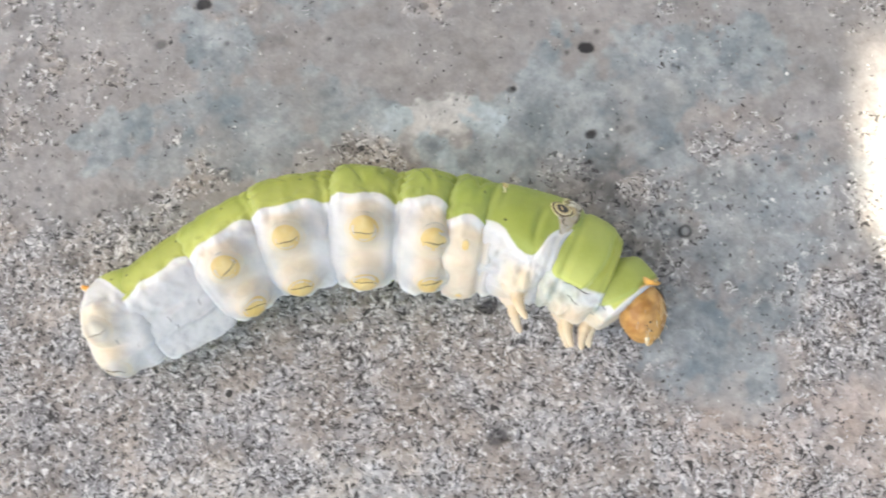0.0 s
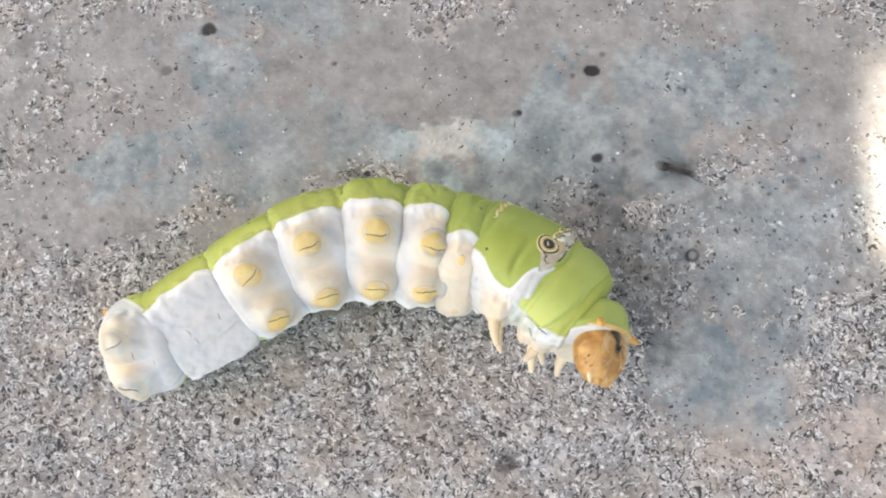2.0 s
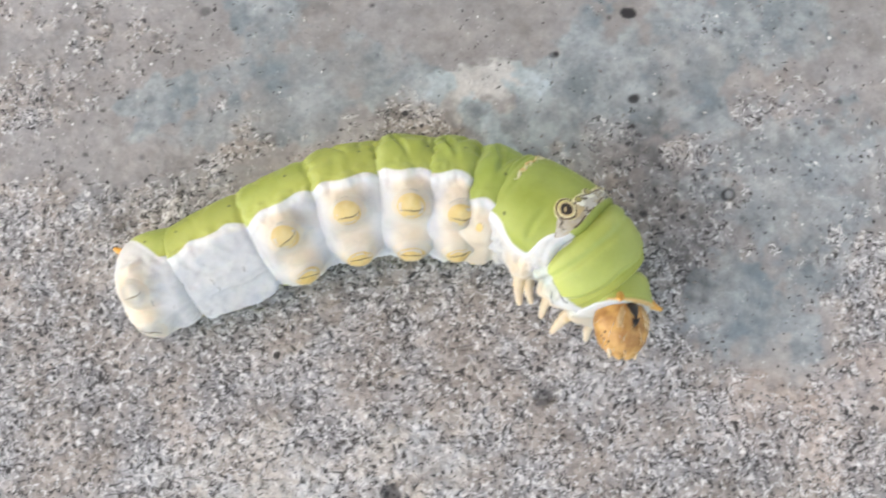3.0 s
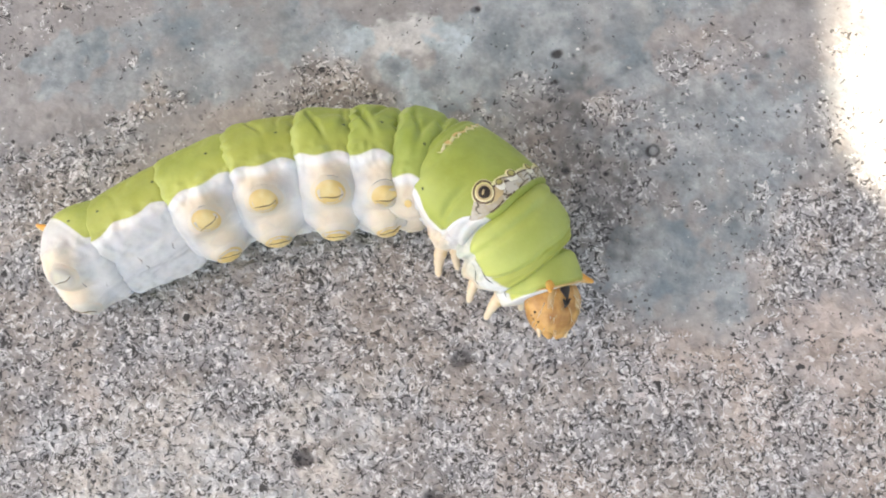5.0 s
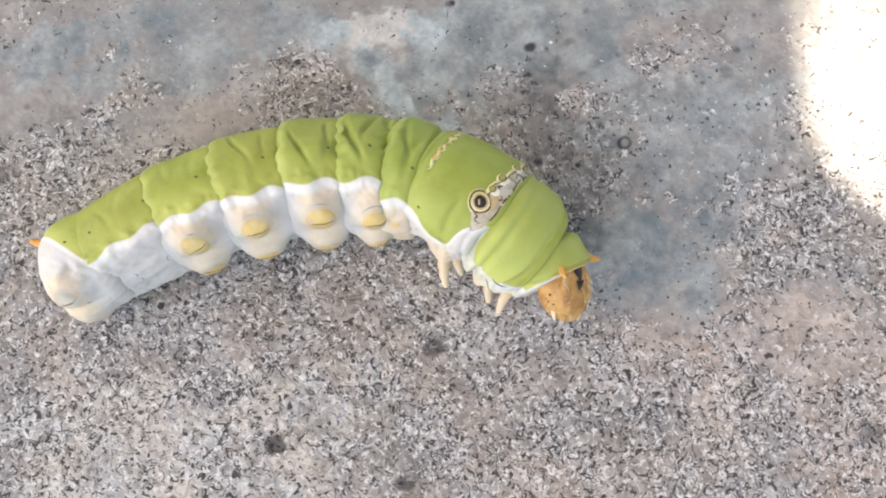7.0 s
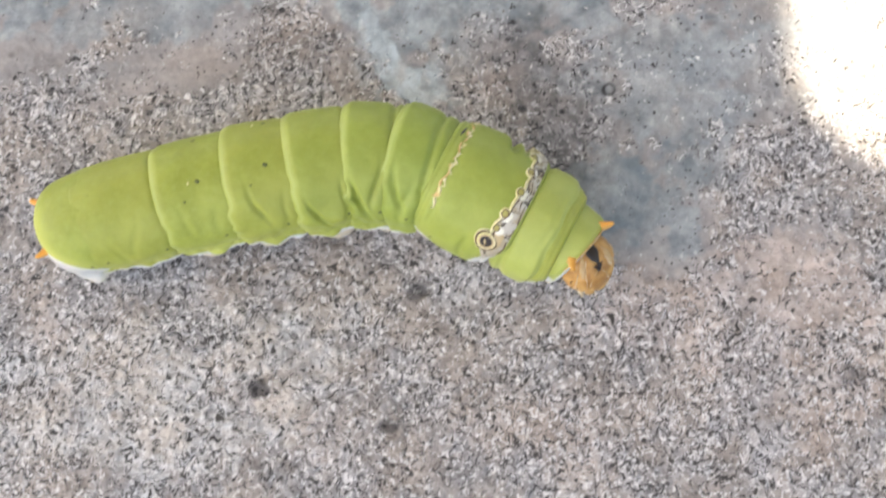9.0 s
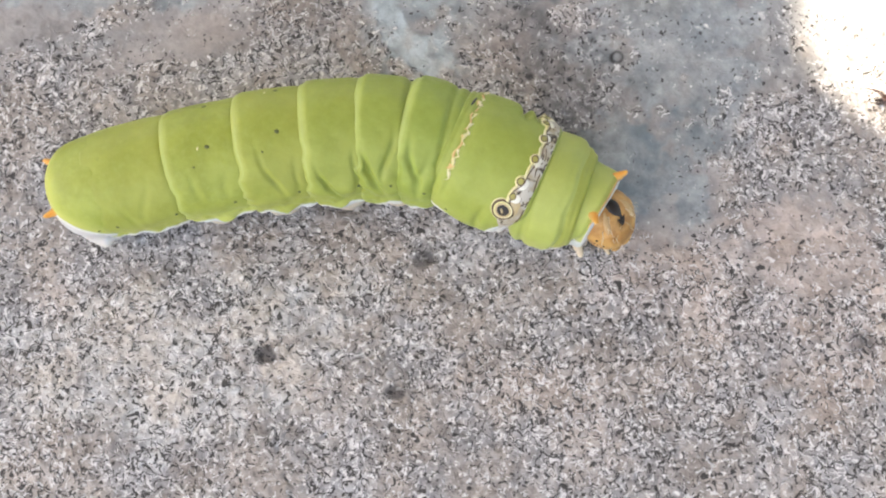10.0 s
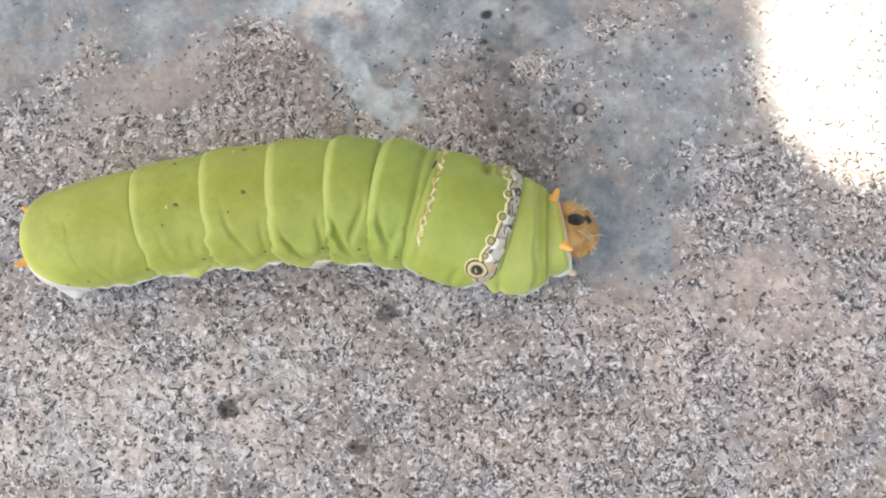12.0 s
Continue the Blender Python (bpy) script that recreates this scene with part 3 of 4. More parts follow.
# ---- an unseen low cover added to block sky light: open on the side from which the daylight comes ----
def build_sky_blocker():
    away, along = Vector((0.62, 0.78, 0)), Vector((-0.78, 0.62, 0))
    bm = bmesh.new()
    ring = [bm.verts.new(away * a + along * b + Vector((0, 0, 0.30))) for a, b in ((-0.045, -0.6), (0.6, -0.6), (0.6, 0.6), (-0.045, 0.6))]
    face = bm.faces.new(ring)
    top = bmesh.ops.extrude_face_region(bm, geom=[face])
    bmesh.ops.translate(bm, vec=(0, 0, 0.01), verts=[v for v in top["geom"] if isinstance(v, bmesh.types.BMVert)])
    bmesh.ops.recalc_face_normals(bm, faces=bm.faces)
    me = bpy.data.meshes.new("ceiling")
    bm.to_mesh(me)
    me.materials.append(SHEET)
    tagged(new("ceiling", me), "unseen grey sheet added to block part of the sky", "ceiling", kind="structure")


build_sky_blocker()



# ---- the caterpillar: a chain of rigid segments ----
# local axes of a segment: x to the head, y to the left, z to the back; angles go from the back to the right flank
def smoothstep(a, b, v):
    u = np.clip((v - a) / (b - a), 0, 1)
    return u * u * (3 - 2 * u)


class Segment:
    """The surface of one body ring: radius over x (mm) and angle (degrees)."""

    def __init__(self, length, r0, r1, bulge=0.12, cap=2.2, crease=0.03, belly=0.13, fold=0.085, dents=0.0, seed=0, edge=104.0, tail=False, lip=0.6, step=0.04, foot=None, folds=(), reach=0.8, knobs=0.0, swell=1.0, splay=153.0, foot_size=(1.55, 19.0), joined=False, skirt=0.0, flat_from=122.0, wave=0.0):
        self.flat_from, self.wave = flat_from, wave
        self.joined, self.splay, self.foot_size, self.skirt = joined, splay, foot_size, skirt
        self.folds, self.reach, self.knobs, self.swell = folds, reach, knobs, swell
        self.lip, self.step, self.foot = lip, step, foot
        self.length, self.r0, self.r1, self.bulge, self.cap = length, r0, r1, bulge, cap
        self.crease, self.belly, self.fold, self.dents, self.seed, self.edge, self.tail = crease, belly, fold, dents, seed, edge, tail

    def radius(self, x, angle):
        half = self.length / 2
        u = np.clip(x / half, -1, 1)
        a = np.abs((angle + 180) % 360 - 180)
        r = self.r0 * (1 + self.step) + (self.r1 * (1 - self.step) - self.r0 * (1 + self.step)) * (u + 1) / 2 + self.bulge * (0.5 + 0.5 * smoothstep(35, 85, a)) * (1 - u * u)
        if self.tail:
            r = self.r1 * np.sqrt(np.clip(1 - np.clip((half - x) / self.length, 0, 1) ** 3.7, 0.0004, 1))
        out = np.clip((np.abs(x) - half) / np.where(x > 0, self.cap, self.lip), 0, 0.98)
        r = r * np.sqrt(1 - out ** 2)
        near_end = np.exp(-((half - (x if self.tail or self.joined else np.abs(x))) / 0.24) ** 2)
        if self.tail:   # grows smoothly into the next ring
            near_end = near_end * 0.2
        r = r * (1 - self.crease * near_end * (1 + 0.7 * smoothstep(105, 125, a)))
        lobes = (1.25 - 0.9 * u * u) * (1 + 0.28 * np.sin(x * 3.4 + self.seed))
        r = r * (1 + self.fold * lobes * np.exp(-((a - 126) / 8.5) ** 2) - self.belly * smoothstep(self.flat_from, self.flat_from + 38, a))
        if self.foot is not None:   # the body swells towards its feet
            near = ((x - self.foot) / self.foot_size[0]) ** 2 + ((a - self.splay) / self.foot_size[1]) ** 2
            r = r + self.swell * np.exp(-near ** 1.9)
        if self.dents:
            rnd = np.random.RandomState(self.seed + 3)
            for side in (1, -1):
                flank = np.where(np.sin(np.radians(angle)) * side > 0, 1.0, 0.0)
                for at, lean in ((-0.35, 0.5), (0.35, -0.45)):
                    at, lean, depth, top, wide = at + rnd.uniform(-0.15, 0.15), lean * rnd.uniform(0.4, 1.4), rnd.uniform(0.5, 1.0), rnd.uniform(64, 88), rnd.uniform(0.14, 0.30)
                    line = at * half + lean * (a - top) / 25 + 0.15 * np.sin(a / 9 + at * 9)
                    r = r - flank * self.dents * depth * np.exp(-((x - line) / wide) ** 2) * np.exp(-((a - top) / rnd.uniform(13, 22)) ** 2)
                r = r - flank * self.dents * 0.15 * np.exp(-((x - 0.1) / 0.8) ** 2 - ((a - rnd.uniform(36, 50)) / 11) ** 2)
            r = r + self.dents * 0.55 * np.exp(-((a - 92) / 11) ** 2) * np.exp(-(u / 0.6) ** 2)
        for at, depth, wide, lean, a0, a1 in self.folds:
            signed = (angle + 180) % 360 - 180
            r = r - depth * np.exp(-((x - at - lean * signed / 60 - 0.08 * np.sin(signed / 8)) / wide) ** 2) * smoothstep(a0 - 12, a0 + 12, signed) * (1 - smoothstep(a1 - 12, a1 + 12, signed))
        wrinkle = (clouds(x * 1.0 + 50, angle / 14 + 40, 1.6, 100 + self.seed, 2) - 0.5) * (0.09 + 0.12 * smoothstep(100, 120, a))
        wrinkle = wrinkle + (clouds(x + 20, angle / 14 + 70, 0.55, 300 + self.seed, 2) - 0.5) * 0.30 * smoothstep(104, 116, a) * (1 - 0.6 * smoothstep(128, 150, a))
        wrinkle = wrinkle + 0.9 * self.dents * (clouds(x + 71, angle / 15 + 55, 1.3, 500 + self.seed, 2) - 0.5) * np.exp(-((a - 88) / 26) ** 2)
        if self.knobs:
            wrinkle = wrinkle + self.knobs * (clouds(x + 33, angle / 16 + 90, 1.0, 400 + self.seed, 2) - 0.5) * smoothstep(100, 118, a)
        wrap = np.minimum(1, (180 - a) / 12)
        return r + wrinkle * wrap

    def at(self, x, angle, lift=0.0):
        x, angle = np.asarray(x, float), np.asarray(angle, float)
        r = self.radius(x, angle) + lift
        t = np.radians(angle)
        if self.skirt:   # the front edge is drawn back on the flanks
            x = x - self.skirt * smoothstep(58, 100, np.abs((angle + 180) % 360 - 180)) * smoothstep(0.2, 0.5 * self.length, x)
        if self.wave:   # uneven ring edges on the flanks
            a = np.abs((angle + 180) % 360 - 180)
            w = (clouds(angle / 10 + 50, 0 * x + 3.7 * self.seed, 1.3, 600, 2) - 0.5) * 2 * self.wave * smoothstep(30, 70, a) * (1 - smoothstep(116, 138, a))
            x = x + w * smoothstep(0.25, 1.0, np.abs(x) / (0.5 * self.length))
        return np.stack([x, -r * np.sin(t), r * np.cos(t)], -1)

    def green(self, x, angle):
        a = np.abs((angle + 180) % 360 - 180)
        u = x / (self.length / 2)
        border = self.edge - 3 + 3 * u * u + 2.5 * np.sin(x * 2.3 + self.seed)
        if self.tail:
            return np.minimum((self.edge - 26 * smoothstep(-0.3, 1.0, -u) - a) / 30, (x + self.length / 2 - 0.40 - 0.055 * np.maximum(a - 50, 0)) / 1.3)
        return (border - a) / 30

    def mesh(self, name, nx=64, na=200, tint=None, material=None, cool=0.0):
        half = self.length / 2
        lo = -half + 0.004 if self.tail else -half - self.lip * 0.85
        xs = np.linspace(0, 1, nx)
        xs = lo + (half + self.cap * self.reach - lo) * (xs ** 1.7 if self.tail else xs)
        angles = np.arange(na) * 360 / na - 180
        x, a = [v.ravel() for v in np.meshgrid(xs, angles, indexing="ij")]
        verts = self.at(x, a) * MM
        green = (tint or self.green)(x, a)
        low = np.abs((a + 180) % 360 - 180)
        peach = np.exp(-((x - self.foot) / 1.35) ** 4) * smoothstep(118, 136, low) if self.foot is not None else 0 * x
        lip = np.exp(-((x + half) / 0.13) ** 2) if self.step > 0 and not self.tail else 0 * x
        faces = grid_faces(nx, na, True)
        if self.tail:
            faces.append(tuple(range(na)))
        return mesh_from(name, verts, faces, [material or SKIN], layers={"green": green, "peach": peach, "lip": lip, "cool": 0 * x + cool})

    def patch(self, name, x, angle, wx, wa, rings, lift=0.05, lean=0.0, sides=28):
        """A round mark that lies on the skin: rings of (share of the radius, material)."""
        mats, verts, faces, indices = [], [], [], []
        shares = [0.0] + [s for s, _ in rings]
        r = self.r0 if not self.tail else self.r1
        for n, (share, m) in enumerate(rings):
            mats.append(m)
        steps = [0.0]
        owner = []
        for n in range(len(rings)):
            for k in (0.5, 1.0):
                steps.append(shares[n] + (shares[n + 1] - shares[n]) * k)
                owner.append(n)
        t = np.arange(sides) * 2 * math.pi / sides
        for s in steps:
            dx, da = wx * s * np.cos(t), wa * s * np.sin(t)
            dx, da = dx * math.cos(lean) - da * math.sin(lean), dx * math.sin(lean) + da * math.cos(lean)
            height = lift * (1 - 0.9 * s ** 4) - 0.03 * (s > 0.99)
            verts += list(self.at(x + dx, angle + np.degrees(da / r), height) * MM)
        faces = grid_faces(len(steps), sides, True)
        indices = [owner[f[0] // sides] for f in faces]
        return mesh_from(name, verts, faces, mats, indices)

    def strip(self, name, line, width, a0, a1, material, lift=0.05, gaps=0.0, seed=1):
        """A raised band along the angles a0 to a1 at x = line(angle)."""
        n = 120
        angles = np.linspace(a0, a1, n)
        taper = np.sqrt(np.clip(np.minimum(angles - a0, a1 - angles) / 8, 0.02, 1))
        centre, half = line(angles), width(angles) * taper / 2
        keep = clouds(angles / 3, angles * 0, 1.5, seed, 2) > gaps
        verts = []
        for k, h in ((-1.15, -0.06), (-0.8, 1), (0, 1.15), (0.8, 1), (1.15, -0.06)):
            verts.append(self.at(centre + half * k, angles, lift * h))
        verts = np.concatenate(verts) * MM
        faces = [f for f in grid_faces(5, n) if keep[f[0] % n]]
        return mesh_from(name, verts, faces, [material])


caterpillar = new("caterpillar")
tagged(caterpillar, "plump green swallowtail caterpillar with white belly, on concrete", "caterpillar")

LENGTHS = [4.3, 5.5, 4.9, 4.6, 4.1, 3.3, 2.7, 5.8, 2.9, 1.5, 2.7]
RADII = [0.0, 3.42, 3.6, 3.78, 3.92, 4.02, 4.05, 4.1, 4.0, 3.25, 2.4]
chain = []


def joined_mesh(name, meshes):
    """One mesh of several, with all their materials."""
    verts, faces, mats, indices = [], [], [], []
    for me in meshes:
        start, first = len(verts), len(mats)
        verts += [v.co.copy() for v in me.vertices]
        faces += [tuple(start + i for i in f.vertices) for f in me.polygons]
        indices += [first + f.material_index for f in me.polygons]
        mats += list(me.materials)
    return mesh_from(name, verts, faces, mats, indices)


def aim(seg, x, angle, inset, way=None):
    """A pose on the skin whose x axis points outwards."""
    p = Vector(seg.at(x, angle, -inset))
    t = radians(angle)
    out = Vector(way) if way else Vector((0, -math.sin(t), math.cos(t)))
    m = out.to_track_quat("X", "Z").to_matrix().to_4x4()
    m.translation = p * MM
    return m


def add_prolegs(ob, seg, x, plate=PAD, size=1.0, lean=0.0):
    """Stumpy feet on the swellings of a ring: a soft tip, a yellow plate on its outer face and a brown row of hooks below the plate."""
    for side in (1, -1):
        tip = seg.patch("tip", x, side * (seg.splay + 1), 1.35 * size, 1.05 * size, [(0.5, PROLEG), (1.0, PROLEG)], 0.12)
        disc = seg.patch("disc", x, side * (seg.splay + 0.5), 1.05 * size, 0.80 * size, [(0.87, plate), (1.0, PLATE_RIM)], 0.19, lean * side)
        us = np.linspace(-1, 1, 13)
        arc = [tuple(seg.at(x + (0.72 * u + 0.05) * size, side * (seg.splay + 4.0 - 1.4 * u * u + 0.5 * math.sin(4 * u) - 9.0 * lean * u), 0.19)) for u in us]
        hooks = limb("hooks", arc, [0.015 + 0.03 * (1 - abs(u)) for u in us], [HOOK], 1.0, 8)
        bow = [tuple(seg.at(x + 0.9 * u * size, side * (seg.splay - 13.0 + 5.5 * u * u), -0.005)) for u in us]
        fold = limb("fold", bow, [0.012 + 0.02 * (1 - abs(u)) for u in us], [FAINT], 1.0, 6)   # a faint grey arc above the sole
        part("proleg", joined_mesh("proleg", [tip, disc, hooks] + ([fold] if plate is PAD else [])), ob, "pale fleshy proleg with a yellow sole plate")


def leg_mesh():
    """A thoracic leg along +x: a fleshy base, then three tapering peach joints ending in a claw."""
    spine = [(-0.9, 0, 0), (-0.3, 0, 0), (0.12, 0, 0), (0.38, 0, -0.02), (0.52, 0, -0.03), (0.72, 0, -0.02), (0.98, 0, 0.0), (1.12, 0, 0.03), (1.28, 0, 0.05), (1.53, 0, 0.11), (1.68, 0, 0.16), (1.92, 0, 0.24), (2.10, 0, 0.30), (2.22, 0, 0.36)]
    return limb("leg", spine, [1.25, 1.05, 0.80, 0.55, 0.44, 0.46, 0.42, 0.34, 0.36, 0.31, 0.26, 0.25, 0.20, 0.10], [PROLEG, LEG], 0.92, 18, (3,))


def add_legs(ob, seg, x, spread=162, lean=0.42):
    for side in (1, -1):
        t = radians(side * (spread + 8))
        part("leg", leg_mesh(), ob, "short pointed peach leg", aim(seg, x, side * spread, 0.35, (lean, -math.sin(t), math.cos(t))))


def add_spots(ob, seg, marks):
    for x, angle, w in marks:
        part("spot", seg.patch("spot", x, angle, w * 1.15, w * 0.85, [(1.0, SPOT)], 0.03, 0.4, 12), ob)


# tail with anal prolegs and a pair of horns
tail = Segment(LENGTHS[0], 2.2, RADII[1], crease=0.01, belly=0.14, fold=0.07, seed=1, edge=118, tail=True, cap=1.8, foot=-0.10, swell=0.95, splay=152.0, foot_size=(1.7, 26.0))
ob = part("tail_segment", tail.mesh("tail_segment", 72), caterpillar, "rounded green tail end with white underside")
chain.append(ob)
add_prolegs(ob, tail, 0.0, PROLEG, 0.9, 0.3)
HORN = limb("horn", [(-0.4, 0, 0), (0, 0, 0), (0.3, 0, 0), (0.52, 0, 0.03), (0.68, 0, 0.06), (0.78, 0, 0.08)], [0.40, 0.33, 0.25, 0.19, 0.15, 0.07], [ORANGE], 0.8, 12)
for side in (1, -1):
    part("horn", HORN, ob, "small orange horn", aim(tail, -1.45, side * 56, 0.10, (-0.85, -0.45 * side, 0.25)))
add_spots(ob, tail, [(0.9, 92, 0.13), (0.9, -92, 0.13)])

def cross_line(seg, x, a0, a1):
    """A fine grey line across the pale underside, a crease's shade put into colour."""
    us = np.linspace(0, 1, 9)
    return limb("crease_line", [tuple(seg.at(x + 0.05 * math.sin(5 * u + x), a0 + (a1 - a0) * u, 0.0)) for u in us], [0.01 + 0.022 * math.sin(math.pi * u) for u in us], [FAINT], 1.0, 6)


for x, a0, a1 in ((0.97, 164, 177), (2.1, 181, 191)):
    part("crease_line", cross_line(tail, x, a0, a1), ob)

# six abdominal rings, four of them with prolegs
FEET = (None, None, -0.6, -0.5, 0.25, 0.9, 0.25)
for k in range(1, 7):
    seg = Segment(LENGTHS[k], RADII[k], RADII[k + 1], bulge=(0, 0.18, 0.13, 0.16, 0.22, 0.26, 0.25)[k], seed=k * 7, dents=(0, 0.08, 0.14, 0.22, 0.42, 0.52, 0.45)[k], step=0.0 if k == 1 else 0.04, edge=(0, 120, 124, 125, 124, 124, 125)[k], fold=(0, 0.05, 0.075, 0.075, 0.065, 0.05, 0.035)[k], belly=(0, 0.25, 0.15, 0.12, 0.12, 0.12, 0.12)[k], foot=FEET[k], swell=0.3 if k == 6 else 1.0, splay=157.0 if k == 5 else 153.0, joined=k == 1, wave=(0, 0.0, 0.25, 0.35, 0.45, 0.50, 0.40)[k], crease=(0, 0.03, 0.03, 0.03, 0.04, 0.05, 0.05)[k])
    ob = part("abdominal_segment", seg.mesh("abdominal_segment", cool=(0, 0, 0, 0.05, 0.2, 0.35, 0.45)[k]), caterpillar, "green body ring with a white lower edge")
    chain.append(ob)
    if 2 <= k <= 5:
        add_prolegs(ob, seg, FEET[k], PAD, (0, 0, 1.0, 1.0, 1.05, 0.95)[k], (0, 0, 0.35, 0.1, 0.05, 0.0)[k])
    marks = [(1.1 if k < 5 else 0.6, s * 92, 0.14) for s in (1, -1)]
    if k == 1:
        marks = [(2.2, 92, 0.14), (2.2, -92, 0.14), (-1.8, 92, 0.13), (-1.8, -92, 0.13)]
    if k in (2, 3):
        marks += [(0.4, 27, 0.20), (0.4, -27, 0.20), (-0.7, 44, 0.09)]
    add_spots(ob, seg, marks)
    if k == 1:   # short grey crease lines across the belly
        for x, a0, a1 in ((-1.0, 166, 178), (-0.9, 183, 194), (1.3, 170, 181)):
            part("crease_line", cross_line(seg, x, a0, a1), ob)
    if k == 6:   # feeble remains of feet
        for side in (1, -1):
            part("pad", seg.patch("pad", 0.25, side * 147, 0.30, 0.42, [(0.75, PAD), (1.0, PLATE_RIM)], 0.05, 0.0, 20), ob, "small pale yellow pad")
    if k in (2, 3):
        part("fleck", seg.patch("fleck", (-0.2, -0.3)[k - 2], (27, -25)[k - 2], 0.09, 0.16, [(1.0, CREAM)], 0.03, 0.3, 12), ob, "tiny cream fleck")

LOBE = ([-3.4, -2.4, -1.9, -1.4, -0.9, -0.3, 0.3, 0.9, 1.3, 1.7, 2.0, 2.3, 2.7, 3.2], [96, 96, 97, 100, 106, 112, 115, 115, 112, 105, 97, 89, 82, 77])


def thorax_green(x, angle):
    """The green shield hangs down in one rounded lobe on each flank."""
    a = np.abs((angle + 180) % 360 - 180)
    return (np.interp(x, *LOBE) - a) / 30


# swollen hind ring of the thorax: an orange line behind, the eye marks in front
thorax = Segment(LENGTHS[7], RADII[7], 4.22, bulge=0.34, skirt=0.9, belly=0.22, flat_from=98.0, seed=60, knobs=0.5, edge=106, fold=0.02, crease=0.035, lip=1.0, step=0.0, cap=0.9, foot=0.6, swell=0.35, splay=148.0, foot_size=(1.3, 18.0),
                 folds=((0.75, 0.60, 0.28, 0.25, -80, -32), (1.60, 0.45, 0.25, 0.2, -78, -36), (0.45, 0.22, 0.3, 0.1, 70, 100), (-2.3, 0.10, 0.25, 0.1, -60, 80)))


def band_edge(angle):
    a = np.abs(angle)
    return 2.35 - 0.62 * smoothstep(10, 58, a) + 0.75 * smoothstep(66, 88, a) + 0.08 * np.sin(a / 4.0)


ob = part("thoracic_segment", thorax.mesh("thoracic_segment", 110, 240, thorax_green, cool=0.35), caterpillar, "swollen green thorax ring with eye-shaped marks")
chain.append(ob)
part("orange_line", thorax.strip("orange_line", lambda a: -2.41 + 0.10 * np.sin(a / 3.1), lambda a: 0.12 + 0.40 * smoothstep(30, 52, np.abs(a)) * (0.7 + 0.3 * np.sin(a / 1.3)), -60, 60, RUST, 0.045, 0.45, 8), ob, "broken orange line")
part("cream_line", thorax.strip("cream_line", lambda a: -2.29 + 0.09 * np.sin(a / 1.7) + 0.05 * np.sin(a / 0.9), lambda a: 0.17 + 0.07 * np.sin(a / 2), -60, 60, CREAM, 0.06, 0.40, 12), ob, "dotted cream line")
part("dash", thorax.patch("dash", -2.75, -24, 0.11, 0.70, [(1.0, DARK)], 0.04, 0.1, 14), ob, "black dash")
add_spots(ob, thorax, [(-1.6, 92, 0.13), (-1.6, -92, 0.13)])
part("eye_band", thorax.strip("eye_band", lambda a: (band_edge(a) + 3.10) / 2, lambda a: 3.10 - band_edge(a), -88, 88, BAND, 0.05), ob, "grey-brown marbled band")
part("band_border", thorax.strip("band_border", band_edge, lambda a: 0.20 + 0 * a, -66, 66, CREAM, 0.065), ob, "cream border line")
part("band_line", thorax.strip("band_line", lambda a: band_edge(a) + 0.14 + 0.05 * np.sin(a / 2.5), lambda a: 0.08 + 0 * a, -60, 60, BROWN, 0.08, 0.3, 6), ob, "broken brown line")
part("band_line", thorax.strip("band_line", lambda a: 2.77 + 0.12 * np.sin(a / 4), lambda a: 0.09 + 0 * a, -60, 60, BROWN, 0.075, 0.45, 4), ob, "broken brown line")
part("band_edge", thorax.strip("band_edge", lambda a: 3.0 + 0.05 * np.sin(a / 5), lambda a: 0.10 + 0 * a, -78, 78, BROWN, 0.07, 0.40, 9), ob, "row of dark dashes")
EYE = [(0.46, DARK), (0.60, FAWN), (0.72, CREAM), (0.89, BROWN), (1.0, CREAM)]
for side in (1, -1):
    part("fawn_field", thorax.patch("fawn_field", 2.30, side * 58, 0.62, 0.78, [(0.7, FAWN), (1.0, FAWN)], 0.07, side * 0.5), ob, "fawn patch")
    eye = part("eyespot", thorax.patch("eyespot", 1.80, side * 62, 0.92, 0.76, EYE, 0.11, side * 0.5), ob, "dark eye-shaped spot in cream and brown rings")
    part("glint", thorax.patch("glint", 1.74, side * 62.5, 0.32, 0.10, [(1.0, FAWN)], 0.17, side * 0.9, 12), eye, "cream streak across the pupil")
    for x, a, w in ((1.98, 47, 0.33), (2.05, 33, 0.38), (2.30, 11, 0.36)):
        part("white_blotch", thorax.patch("white_blotch", x + 0.26, side * (a + 1.5), w * 1.15, w * 1.25, [(0.8, WHITE), (1.0, BROWN)], 0.075, side * 0.3, 22), ob, "creamy white blotch")
        part("ocellus", thorax.patch("ocellus", x, side * a, w, w * 1.05, [(0.48, OLIVE), (0.68, BROWN), (1.0, CREAM)], 0.10, 0, 20), ob, "small ringed spot")
add_legs(ob, thorax, 0.6)


